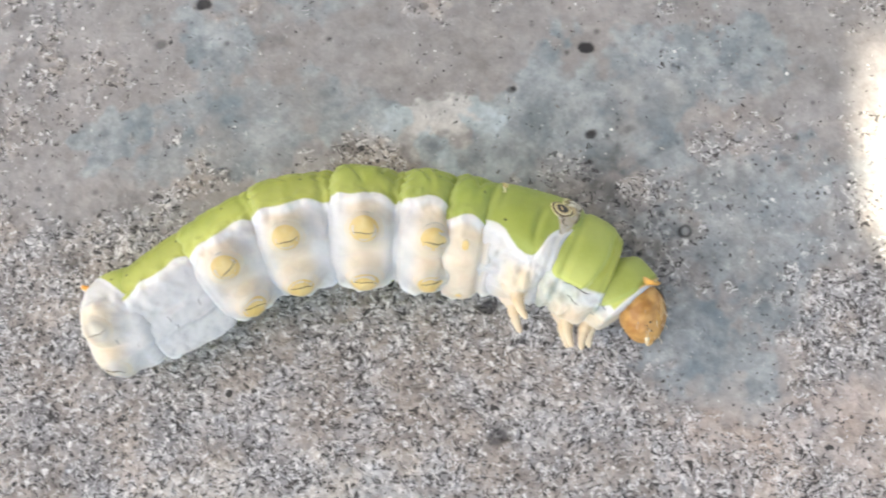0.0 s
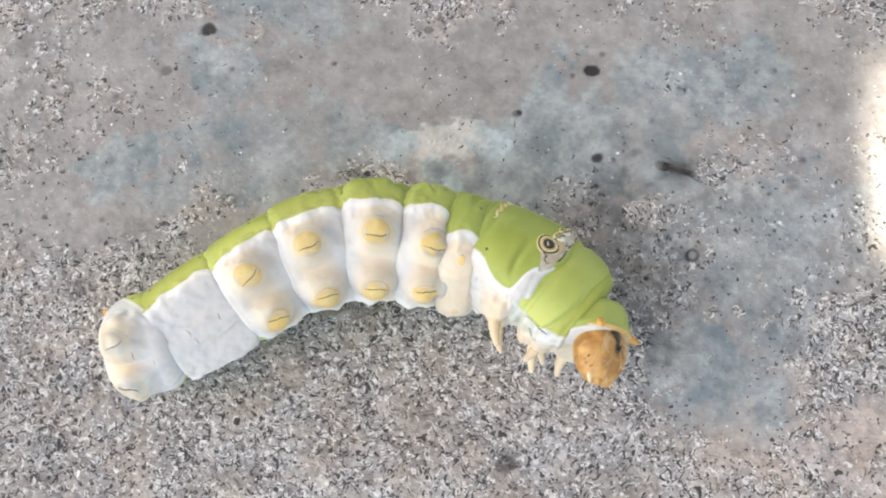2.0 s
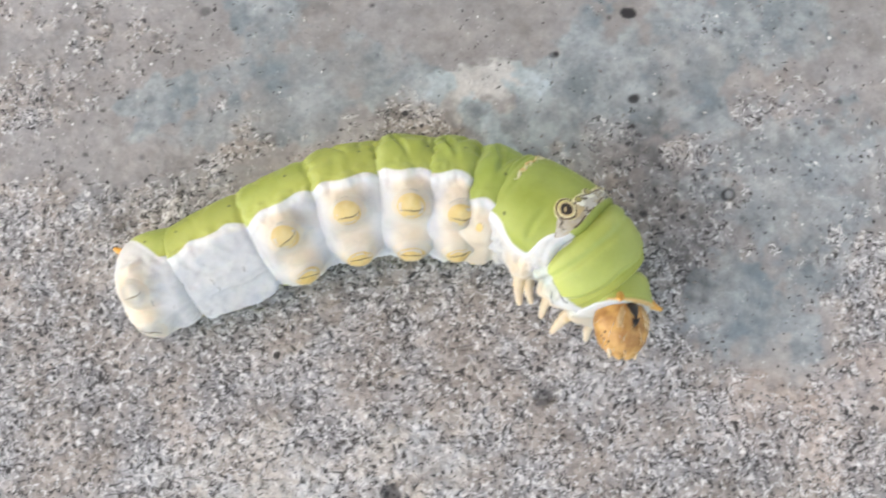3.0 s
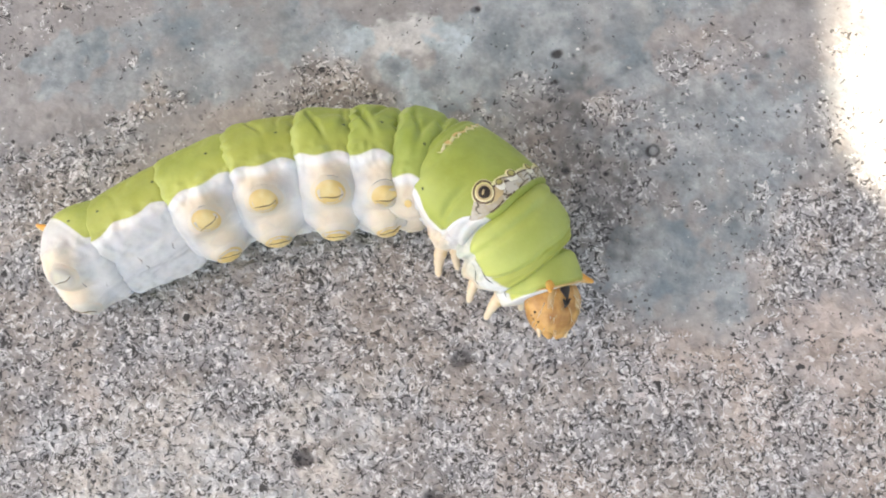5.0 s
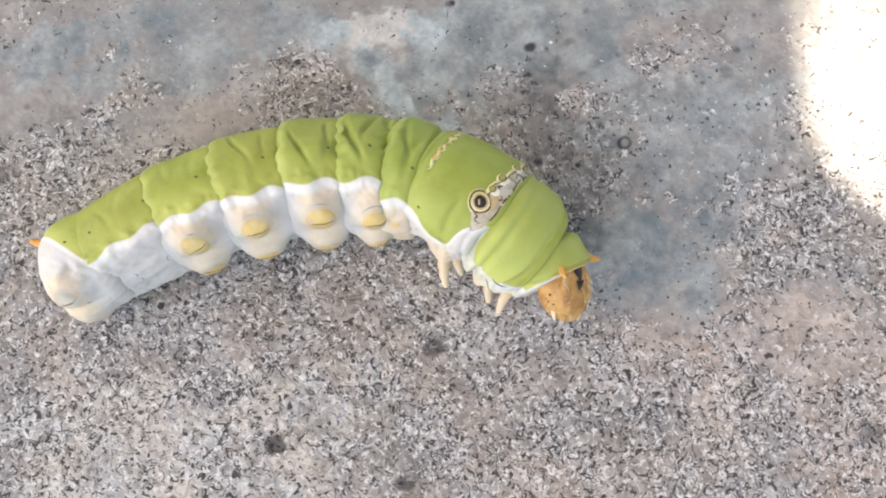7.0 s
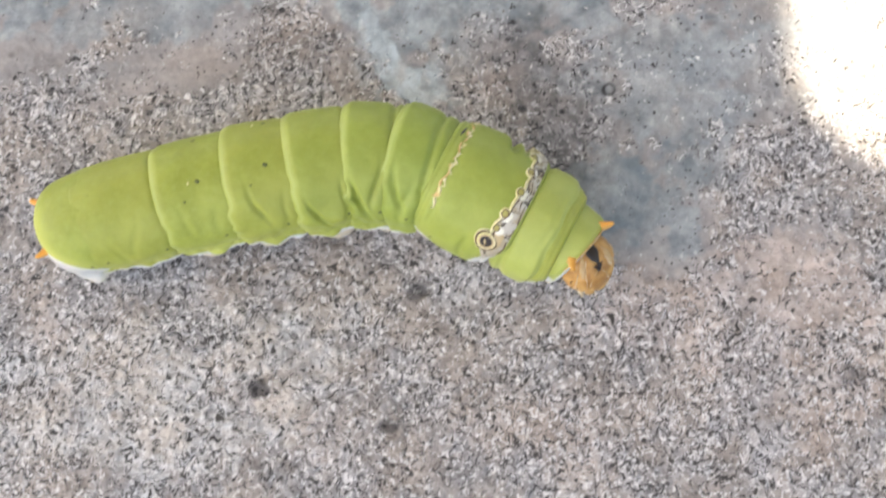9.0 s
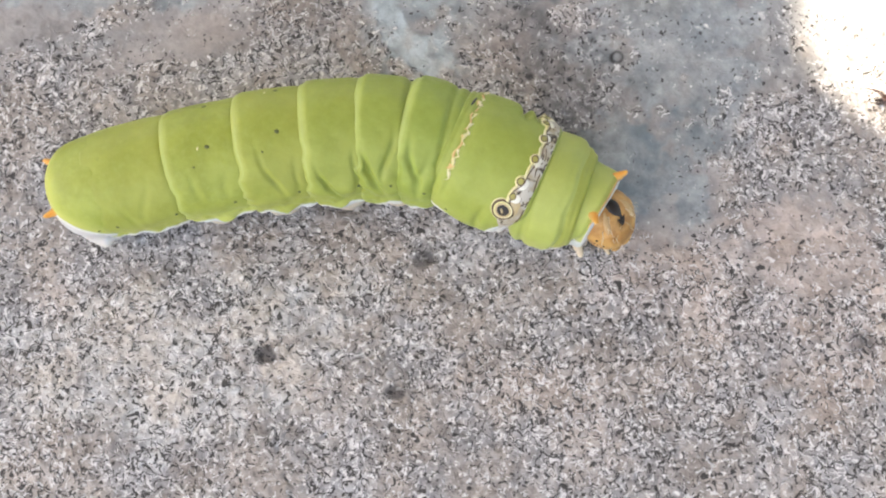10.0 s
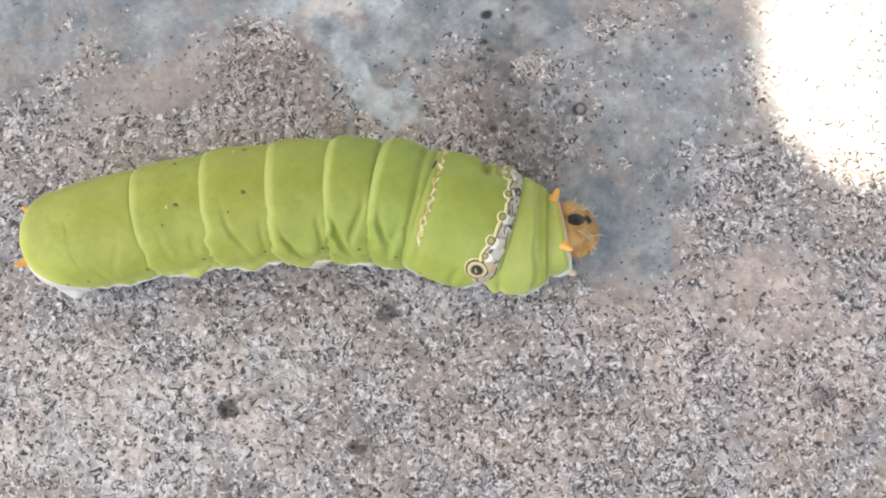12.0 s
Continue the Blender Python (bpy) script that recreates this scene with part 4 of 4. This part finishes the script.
def shield(seg, name, rear, front, amax, lift, power=4.0, slant=0.0, n=44, m=90):
    """A green plate saddled over a ring: from x = rear to front, down to the angle amax on both flanks, with rounded corners."""
    s = np.sin(np.linspace(-1, 1, m) * math.pi / 2)
    w = np.sin(np.linspace(-1, 1, n) * math.pi / 2)
    W, S = [v.ravel() for v in np.meshgrid(w, s, indexing="ij")]
    h = np.clip(1 - np.abs(S) ** power, 0, 1) ** (1 / power)
    half = (front - rear) / 2
    x = (rear + front) / 2 + slant * S * S + W * h * half + 0.05 * np.sin(S * 13)
    inner = np.minimum((1 - np.abs(W)) * h * half, (1 - np.abs(S)) * radians(amax) * seg.r0)
    up = lift * smoothstep(0, 0.38, inner) - 0.08 * (inner < 0.02)
    verts = seg.at(x, S * amax, up) * MM
    return mesh_from(name, verts, grid_faces(n, m), [SKIN], layers={"green": np.minimum((1 - np.abs(S)) * amax / 30 + 0.02, (inner - 0.045) / 1.2 + 4 * (1 - smoothstep(0.72, 0.9, np.abs(S)))), "peach": 0 * x, "lip": 0 * x + 0.7, "cool": 0 * x})


def under_line(seg, x0, x1, angle, sag):
    """A fine dark line just below a plate's lower edge: crease shade put into colour."""
    xs = np.linspace(x0, x1, 9)
    return limb("crease_line", [tuple(seg.at(x, angle + sag * math.sin(3 * x), 0.0)) for x in xs], [0.02, 0.035, 0.05, 0.04, 0.05, 0.035, 0.045, 0.035, 0.015], [CREASE], 1.0, 8)


# second thoracic ring: pale flanks under a rounded green plate
mid = Segment(LENGTHS[8], RADII[8] * 0.92, RADII[9] * 1.03, bulge=0.18, belly=0.08, seed=70, edge=70, fold=0.02, crease=0.05, step=0.0, foot=0.1, swell=0.5, splay=142.0, foot_size=(1.2, 22.0), lip=2.4, cap=0.45, reach=0.92,
              knobs=0.9,
              folds=((0.60, 0.07, 0.25, -0.1, -75, 50), (0.75, 0.14, 0.2, 0.2, 30, 84), (-0.5, 0.03, 0.4, 0.15, -75, 5)))
ob = part("thoracic_segment", mid.mesh("thoracic_segment", 72, 220, lambda x, a: (62 + 44 * smoothstep(-0.6, 0.4, x) - np.abs((a + 180) % 360 - 180)) / 60, MEMBRANE), caterpillar, "pale ring under a smooth green plate")
chain.append(ob)
part("back_plate", shield(mid, "back_plate", -2.80, 1.05, 109, 0.24, 4.2), ob, "smooth rounded yellow-green plate")
for side in (1, -1):
    part("crease_line", under_line(mid, -1.2, 0.7, side * 109, 1.5), ob)
    part("crease_line", under_line(mid, -0.6, 0.3, side * 122, 2.0), ob)
add_legs(ob, mid, 0.0)

# collar with its own small plate, an orange rim and two horns
collar = Segment(LENGTHS[9], 2.55, 2.58, bulge=0.0, cap=0.34, seed=80, edge=70, fold=0.02, crease=0.0, belly=-0.08, foot=-0.1, swell=0.45, splay=140.0, foot_size=(1.1, 24.0), lip=1.5, step=0.0, reach=0.98, knobs=0.7)
ob = part("collar_segment", collar.mesh("collar_segment", 60, 200, lambda x, a: np.minimum((106 - np.abs((a + 180) % 360 - 180)) / 60, (0.70 - x) / 2), MEMBRANE), caterpillar, "pale collar ring below a green plate")
chain.append(ob)
part("collar_plate", shield(collar, "collar_plate", -1.6, 0.85, 118, 0.16, 4.0, -0.30), ob, "small green plate with a cream edge")
part("collar_rim", collar.strip("collar_rim", lambda a: 0.80 + 0.06 * np.cos(np.radians(a) * 2) - 0.25 * (a / 92) ** 2, lambda a: 0.10 + 0 * a, -58, 58, RUST, 0.17), ob, "raised yellow-orange rim")
for side in (1, -1):
    part("horn", HORN, ob, "small orange horn", aim(collar, 0.62, side * 38, -0.05, (0.55, -0.68 * side, 0.35)))
    part("crease_line", under_line(collar, -1.1, 0.3, side * 115, 2.0), ob)
    part("crease_line", under_line(collar, -0.9, 0.0, side * 132, 2.0), ob)
add_legs(ob, collar, -0.1, 156, 0.5)


# head capsule: x towards the mouth, z towards the face
def head_radius(x):
    u = np.arccos(np.clip(-(x - 0.15) / 1.98, -1, 1))
    return 1.84 * np.sin(u) ** 0.8 * (1 - 0.10 * (x / 1.80))


def head_mesh():
    n, sides = 44, 72
    u = np.linspace(0.03, 0.985, n) * math.pi
    t = np.arange(sides) * 2 * math.pi / sides
    U, T = [v.ravel() for v in np.meshgrid(u, t, indexing="ij")]
    x = 0.15 - 1.98 * np.cos(U)
    r = head_radius(x)
    top = np.exp(-((np.sin(T)) / 0.15) ** 2) * (np.cos(T) > 0) * (1 - smoothstep(0.2, 0.9, x))
    face = np.exp(-((np.abs(np.sin(T)) - 0.30 - 0.12 * x) / 0.07) ** 2) * (np.cos(T) > 0) * smoothstep(-0.1, 0.5, x)
    r = r * (1 - 0.10 * top - 0.05 * face) + 0.03 * np.sin(5 * T) * np.sin(U) + 0.22 * (clouds(x * 1.4 + 9, np.cos(T) * 1.9 + 9, 0.7, 77, 3) - 0.5) * np.sin(U)
    verts = np.stack([x, -r * np.sin(T) * 1.04, r * np.cos(T) * 0.88], -1) * MM
    return mesh_from("head", verts, grid_faces(n, sides, True) + [tuple(range(sides)), tuple(range((n - 1) * sides, n * sides))[::-1]], [HEAD])


skull = part("head", head_mesh(), caterpillar, "round amber head with a black mark and pale bristles")
chain.append(skull)


def head_point(x, angle, lift=0.0):
    r = float(head_radius(x)) + lift
    t = radians(angle)
    return (x, -r * math.sin(t) * 1.04, r * math.cos(t) * 0.88)


def bristles(rows, seed):
    """Fine pale hairs that stand out from the head, bent towards the mouth."""
    rnd = random.Random(seed)
    hairs = []
    for x, angle, length in rows:
        p = Vector(head_point(x, angle, -0.05))
        out = (Vector((0.35, p.y, p.z)).normalized() + Vector((rnd.uniform(0.2, 0.9), rnd.uniform(-0.3, 0.3), rnd.uniform(-0.3, 0.3)))).normalized()
        bend = Vector((0.25, 0, -0.15)) * length
        hairs.append(limb("hair", [tuple(p), tuple(p + out * length * 0.5 + bend * 0.2), tuple(p + out * length + bend)], [0.026, 0.02, 0.01], [HAIR], 1.0, 5))
    return joined_mesh("bristles", hairs)


part("black_mark", limb("black_mark", [head_point(x, 3 * math.sin(4 * x), -0.10) for x in (-1.55, -1.36, -1.12, -0.85, -0.63, -0.43, -0.18, 0.02, 0.2)], [0.28, 0.44, 0.47, 0.38, 0.22, 0.11, 0.10, 0.18, 0.08], [DARK], 0.35, 14), skull, "black mark on the crown")
part("black_mark", limb("black_mark", [head_point(0.06 - 0.05 * abs(a), a, -0.02) for a in (-9, -4, 0, 4, 8)], [0.05, 0.11, 0.13, 0.11, 0.05], [DARK], 0.5, 10), skull, "small dark bar")
rnd = random.Random(31)
for side in (1, -1):
    part("suture", limb("suture", [head_point(0.05 + 0.24 * k, side * (4 + 5.5 * k), -0.03) for k in range(7)], [0.02, 0.04, 0.045, 0.045, 0.04, 0.035, 0.02], [TAN], 1.0, 8), skull)
    part("cheek", limb("cheek", [head_point(-1.2 + 0.35 * k, side * (26 + 2 * k), -0.07) for k in range(6)], [0.08, 0.22, 0.30, 0.30, 0.22, 0.08], [PALE_HEAD], 0.4, 10), skull, "paler beige stripe")
    part("mandible", limb("mandible", [(1.15, -0.60 * side, 0.50), (1.55, -0.55 * side, 0.45), (1.95, -0.40 * side, 0.32), (2.22, -0.2 * side, 0.2)], [0.3, 0.44, 0.40, 0.18], [HEAD], 0.8, 12), skull, "blunt brown mouthpart")
    part("feeler", limb("feeler", [(1.25, -1.0 * side, 0.2), (1.75, -1.08 * side, 0.2), (2.2, -1.0 * side, 0.18)], [0.2, 0.17, 0.07], [LEG], 1.0, 10), skull)
    part("bristles", bristles([(rnd.uniform(-0.9, 1.7), side * rnd.uniform(12, 105), rnd.uniform(0.3, 0.65)) for k in range(15)], 40 + side), skull, "fine pale bristles")
    for k in range(4):
        part("eyelet", limb("eyelet", [head_point(0.60 + 0.20 * k, side * (70 + 11 * math.sin(k * 1.2)), d) for d in (-0.06, 0.0, 0.05)], [0.08, 0.08, 0.04], [BROWN], 1.0, 8), skull)


# ---- the ant ----
def blob(name, centre, size, material, rings=14, sides=18):
    u = np.linspace(0.02, 0.98, rings) * math.pi
    t = np.arange(sides) * 2 * math.pi / sides
    U, T = [v.ravel() for v in np.meshgrid(u, t, indexing="ij")]
    verts = np.stack([centre[0] - size[0] * np.cos(U), centre[1] + size[1] * np.sin(U) * np.cos(T), centre[2] + size[2] * np.sin(U) * np.sin(T)], -1) * MM
    return mesh_from(name, verts, grid_faces(rings, sides, True), [material])


def build_ant():
    ant = new("ant")
    tagged(ant, "small black ant running over the concrete", "ant")
    part("gaster", blob("gaster", (-0.88, 0, 0.60), (0.55, 0.40, 0.38), ANT), ant, "shiny black abdomen")
    part("waist", blob("waist", (-0.22, 0, 0.52), (0.16, 0.11, 0.15), ANT_RED), ant)
    part("thorax", blob("thorax", (0.30, 0, 0.56), (0.46, 0.20, 0.22), ANT_RED), ant)
    part("head", blob("head", (1.00, 0, 0.58), (0.33, 0.28, 0.24), ANT), ant)
    legs = []
    for side in (1, -1):
        part("antenna", limb("antenna", [(1.2, 0.12 * side, 0.64), (1.42, 0.38 * side, 0.76), (1.65, 0.44 * side, 0.60), (1.9, 0.40 * side, 0.45)], [0.045, 0.04, 0.04, 0.03], [ANT], 1.0, 8), ant)
        for k, (x, reach) in enumerate(((0.55, 0.75), (0.35, 0.05), (0.12, -0.8))):
            spine = [(0, 0, 0), (0.3 * reach, 0.36 * side, 0.20), (0.55 * reach, 0.64 * side, 0.04), (0.85 * reach, 0.92 * side, -0.28), (1.1 * reach, 1.12 * side, -0.44)]
            leg = part("leg", limb("leg", spine, [0.07, 0.065, 0.05, 0.04, 0.025], [ANT_RED], 1.0, 8), ant, "thin dark leg", pose(x * MM, 0.15 * side * MM, 0.48 * MM))
            legs.append((leg, x, side, (k + (side > 0)) % 2))
    return ant, legs


ant, ant_legs = build_ant()


# ---- movement ----
STANCES = []


def stance(t, xs, ys, zs, rolls):
    """Where the joints of the body lie (mm, tail to head) and how far tail, middle, thorax, plate ring, collar and head are rolled (degrees)."""
    STANCES.append((t, [Vector(p) for p in zip(xs, ys, zs)], rolls))


stance(0.0, [-25.13, -20.37, -16.36, -12.43, -7.65, -2.94, 0.78, 2.89, 7.75, 11.39, 12.59, 12.75],
       [-4.81, -4.22, -1.71, 0.74, 1.74, 1.40, 0.77, 0.18, -1.43, -3.11, -4.65, -7.88], [2.90, 3.40, 3.85, 4.10, 4.20, 4.20, 4.30, 4.40, 4.31, 4.15, 4.19, 3.36], (131, 135, 99, 77, 70, 77))
stance(0.5, [-25.63, -20.73, -16.12, -12.18, -7.78, -3.24, 0.82, 2.98, 8.07, 11.68, 12.93, 13.10],
       [-4.70, -4.11, -1.33, 1.04, 1.60, 1.12, 0.70, 0.18, -1.35, -3.19, -4.66, -7.88], [2.90, 3.40, 3.85, 4.10, 4.20, 4.20, 4.30, 4.40, 4.12, 3.96, 4.03, 3.29], (132, 136, 99, 74, 72, 76))
stance(1.0, [-25.47, -20.77, -15.95, -12.09, -7.74, -3.12, 0.96, 3.08, 8.39, 11.96, 13.28, 13.45],
       [-4.35, -3.82, -1.13, 1.13, 1.91, 1.46, 0.71, 0.18, -1.28, -3.28, -4.67, -7.89], [2.90, 3.40, 3.86, 4.10, 4.20, 4.20, 4.30, 4.40, 3.94, 3.78, 3.86, 3.22], (134, 137, 99, 72, 73, 76))
stance(1.5, [-25.68, -20.90, -15.54, -11.65, -7.61, -3.11, 0.90, 3.25, 8.01, 11.11, 12.63, 12.60],
       [-3.25, -2.93, -0.42, 1.80, 2.33, 2.15, 1.23, 0.67, -0.84, -3.19, -4.20, -7.39], [2.90, 3.40, 3.86, 4.10, 4.20, 4.20, 4.30, 4.40, 4.42, 4.31, 4.24, 3.43], (144, 146, 102, 80, 78, 78))
stance(2.0, [-24.27, -19.73, -14.75, -11.08, -6.83, -3.10, 0.09, 2.11, 6.49, 9.13, 9.17, 8.70],
       [-4.44, -3.90, -0.87, 1.32, 2.65, 2.34, 1.50, 0.91, -1.39, -3.85, -5.63, -9.08], [2.90, 3.40, 3.86, 4.10, 4.20, 4.20, 4.30, 4.40, 4.82, 4.99, 5.55, 5.65], (144, 145, 86, 58, 49, 43))
stance(2.5, [-25.85, -20.82, -15.94, -11.64, -7.19, -3.71, -1.04, 1.15, 5.35, 7.42, 7.52, 7.33],
       [-5.28, -4.41, -1.86, 0.22, 1.19, 0.97, 0.53, -0.34, -2.82, -5.62, -7.67, -11.39], [2.90, 3.40, 3.85, 4.10, 4.20, 4.20, 4.30, 4.40, 5.92, 4.43, 5.09, 5.08], (131, 127, 72, 43, 41, 24))
stance(3.0, [-26.43, -21.35, -15.99, -11.61, -7.16, -3.66, -1.19, 1.36, 5.63, 7.87, 8.02, 7.78],
       [-4.79, -4.10, -1.78, 0.32, 1.22, 0.97, 0.59, -0.52, -3.14, -6.09, -8.18, -11.81], [2.90, 3.40, 3.85, 4.10, 4.20, 4.20, 4.30, 4.40, 5.78, 4.59, 4.94, 4.66], (128, 126, 70, 47, 42, 28))
stance(3.5, [-25.80, -21.03, -15.81, -11.58, -7.16, -3.41, -0.90, 1.58, 5.92, 8.31, 8.51, 8.23],
       [-4.71, -3.94, -1.75, 0.10, 0.84, 0.67, 0.42, -0.71, -3.46, -6.56, -8.70, -12.23], [2.90, 3.40, 3.86, 4.10, 4.20, 4.20, 4.30, 4.40, 5.64, 4.76, 4.79, 4.24], (126, 124, 69, 51, 44, 32))
stance(5.5, [-23.92, -19.65, -14.68, -10.88, -6.46, -2.94, -0.35, 2.59, 6.58, 8.86, 9.57, 9.34],
       [-6.29, -5.50, -3.04, -1.37, -0.41, -0.45, -0.56, -1.21, -4.92, -7.85, -9.54, -12.83], [2.90, 3.40, 3.86, 4.10, 4.20, 4.20, 4.30, 4.40, 5.41, 4.27, 4.04, 3.26], (114, 113, 56, 44, 38, 29))
stance(6.0, [-23.60, -19.59, -14.75, -10.88, -6.42, -2.76, -0.07, 2.66, 6.88, 9.59, 10.54, 11.32],
       [-6.48, -5.43, -3.04, -1.43, -0.32, -0.40, -0.72, -1.52, -4.88, -7.54, -9.15, -12.35], [2.90, 3.40, 3.86, 4.10, 4.20, 4.20, 4.30, 4.40, 5.41, 4.47, 4.26, 3.55], (111, 110, 55, 36, 37, 33))
stance(6.5, [-23.26, -19.39, -14.58, -10.84, -6.27, -2.41, 0.17, 2.72, 7.25, 9.89, 10.35, 10.09],
       [-7.38, -5.74, -3.02, -1.59, -0.57, -0.76, -1.05, -1.83, -5.10, -7.67, -9.54, -12.74], [2.90, 3.40, 3.86, 4.10, 4.20, 4.20, 4.30, 4.40, 5.21, 4.26, 3.95, 3.05], (108, 106, 52, 36, 43, 39))
stance(7.0, [-22.31, -18.55, -14.00, -10.16, -5.76, -2.15, 0.80, 3.62, 8.02, 10.95, 11.72, 11.62],
       [-7.62, -6.77, -4.28, -2.90, -1.92, -1.72, -1.79, -2.69, -5.67, -7.69, -9.34, -12.67], [2.90, 3.40, 3.86, 4.10, 4.20, 4.20, 4.30, 4.40, 5.26, 4.24, 3.96, 3.38], (103, 100, 55, 37, 42, 35))
stance(8.0, [-21.17, -18.30, -13.23, -8.72, -4.73, -1.31, 1.77, 4.31, 9.45, 11.86, 12.84, 13.44],
       [-8.14, -7.39, -5.54, -4.26, -3.58, -3.23, -3.37, -4.22, -7.42, -8.88, -10.36, -13.16], [2.90, 3.40, 3.86, 4.10, 4.20, 4.20, 4.30, 4.40, 4.54, 4.00, 3.77, 2.33], (58, 62, 34, 18, 26, 24))
stance(9.0, [-20.83, -18.05, -12.84, -8.13, -4.18, -0.62, 2.35, 4.98, 10.83, 13.42, 14.26, 15.15],
       [-8.84, -8.04, -7.02, -6.01, -5.50, -4.90, -4.95, -5.75, -8.96, -10.45, -11.24, -13.73], [2.90, 3.40, 3.86, 4.10, 4.20, 4.20, 4.30, 4.40, 3.68, 3.66, 3.50, 1.29], (13, 25, 13, 1, 6, 12))
stance(9.5, [-20.99, -18.19, -12.70, -8.09, -4.01, -0.54, 2.35, 5.10, 10.67, 13.57, 14.27, 15.17],
       [-8.66, -8.05, -6.94, -6.00, -5.48, -4.99, -5.11, -5.72, -8.89, -10.25, -10.82, -13.50], [2.90, 3.40, 3.86, 4.10, 4.20, 4.20, 4.30, 4.40, 3.75, 3.96, 3.94, 1.46], (13, 25, 14, -2, 8, 16))
stance(10.0, [-20.46, -17.85, -12.57, -7.93, -3.69, -0.06, 2.63, 5.63, 11.01, 14.37, 14.95, 16.41],
       [-8.53, -8.00, -7.04, -6.19, -5.72, -5.44, -5.60, -6.32, -8.98, -10.31, -10.68, -13.34], [2.90, 3.40, 3.86, 4.10, 4.20, 4.20, 4.30, 4.40, 3.72, 3.84, 3.84, 1.46], (13, 25, 12, 0, 8, 14))
stance(10.5, [-19.92, -17.44, -12.23, -7.63, -3.36, 0.22, 3.16, 5.85, 11.28, 14.62, 15.05, 17.36],
       [-7.90, -7.68, -6.83, -6.21, -5.71, -5.64, -5.89, -6.60, -8.87, -9.99, -10.02, -11.03], [2.90, 3.40, 3.86, 4.10, 4.20, 4.20, 4.30, 4.40, 3.67, 3.70, 3.73, 1.46], (13, 25, 11, 2, 7, 13))
stance(11.0, [-19.92, -17.57, -12.19, -7.54, -3.33, 0.27, 3.34, 6.15, 11.10, 14.43, 15.15, 17.44],
       [-7.94, -7.91, -6.81, -6.04, -5.66, -5.67, -5.92, -6.71, -8.86, -9.46, -9.37, -9.84], [2.90, 3.40, 3.86, 4.10, 4.20, 4.20, 4.30, 4.40, 3.80, 3.97, 3.99, 1.39], (13, 25, 9, 7, 6, 14))
stance(12.0, [-19.65, -17.18, -12.00, -7.41, -3.37, 0.43, 3.39, 6.15, 11.40, 14.39, 15.13, 17.54],
       [-8.02, -7.79, -6.94, -6.23, -5.93, -5.82, -6.07, -6.67, -8.68, -8.86, -8.74, -8.83], [2.90, 3.40, 3.86, 4.10, 4.20, 4.20, 4.30, 4.40, 3.56, 3.85, 3.94, 1.37], (13, 25, 9, 7, 5, 13))


def ring_pose(a, b, roll):
    """The pose of a ring between two joints, rolled about its length."""
    ahead = (b - a).normalized()
    left = Vector((0, 0, 1)).cross(ahead).normalized()
    up = ahead.cross(left)
    top = up * math.cos(radians(roll)) + left * math.sin(radians(roll))
    m = Matrix((ahead, top.cross(ahead), top)).transposed().to_4x4()
    m.translation = (a + b) / 2 * MM
    return m


def motions():
    shares = [0.0, 1.5, 3.0, 4.0, 5.0, 6.0, 6.7, 8.2, 9.2, 10.0, 11.0]
    for k, ring in enumerate(chain):
        rows = []
        for t, joints, rolls in STANCES:
            roll = float(np.interp(shares[k], [0.0, 6.0, 8.2, 9.2, 10.0, 11.0], rolls))
            m = ring_pose(joints[k], joints[k + 1], roll)
            if k == 7:   # the swollen ring turns part of the way with the plate before it
                at = m.translation.copy()
                m = ring_pose(joints[k], joints[k + 1] + (joints[k + 2] - joints[k + 1]).normalized() * 1.3, roll)
                m.translation = at
            elif k == 10:   # the head sits back in its collar
                m = m @ Matrix.Translation((-1.2 * MM, 0, 0.84 * MM))
            rows.append((t, m))
        walk(ring, rows)
    walk(ant, [(t, pose(x * MM, y * MM, 0.02 * MM, 0, 0, turn)) for t, x, y, turn in
             [(0.0, -47, 27, -40), (0.4, -32.4, 16.5, -44), (0.5, -28.9, 13.8, -34), (0.6, -24.5, 11.8, -18), (0.7, -21.9, 11.7, -11), (0.8, -20.9, 12.7, -14), (0.9, -20.0, 13.1, -13),
                 (1.0, -18.7, 13.1, -9), (1.1, -16.3, 13.1, -2), (1.2, -13.0, 12.4, -11), (1.3, -9.4, 10.7, -15), (1.4, -5.5, 10.9, -4), (1.5, 0.3, 11.0, -3), (1.6, 4.9, 10.4, -9),
                 (1.7, 7.7, 10.2, -7), (1.8, 8.2, 10.3, -9), (1.9, 12.2, 9.5, -11), (2.1, 21.4, 6.0, -26), (2.2, 25.7, 3.1, -29), (2.6, 48, -6, -20), (4.5, 52, -7, 50), (6.5, 52, -6, 120), (8.8, 51, -3, 170), (9.7, 46, -2, 190),
                 (10.0, 36.9, -2.3, 201), (10.1, 34.9, -2.4, 205), (10.2, 30.9, -3.7, 194), (10.3, 25.8, -4.1, 188), (10.4, 24.4, -4.7, 194), (10.5, 22.5, -5.8, 208), (10.6, 21.1, -6.9, 199), (10.7, 20.8, -7.1, 202),
                 (10.8, 20.5, -7.3, 198), (10.9, 22.8, -5.9, 189), (10.95, 24.8, -4.9, 145), (11.0, 26.6, -3.7, 102), (11.1, 29.1, 0.5, 82), (11.2, 33.0, 5.9, 70), (11.45, 39, 17, 62), (12.0, 45, 28, 56)]])
    for leg, x, side, phase in ant_legs:
        rows = []
        for n in range(121):
            t = n / 10
            swing = 16 * (1 if (n + phase) % 2 else -1) if t < 2.7 or 9.6 < t < 11.6 else 0
            rows.append((t, pose(x * MM, 0.15 * side * MM, 0.48 * MM, 0, 0, swing)))
        walk(leg, rows)


motions()
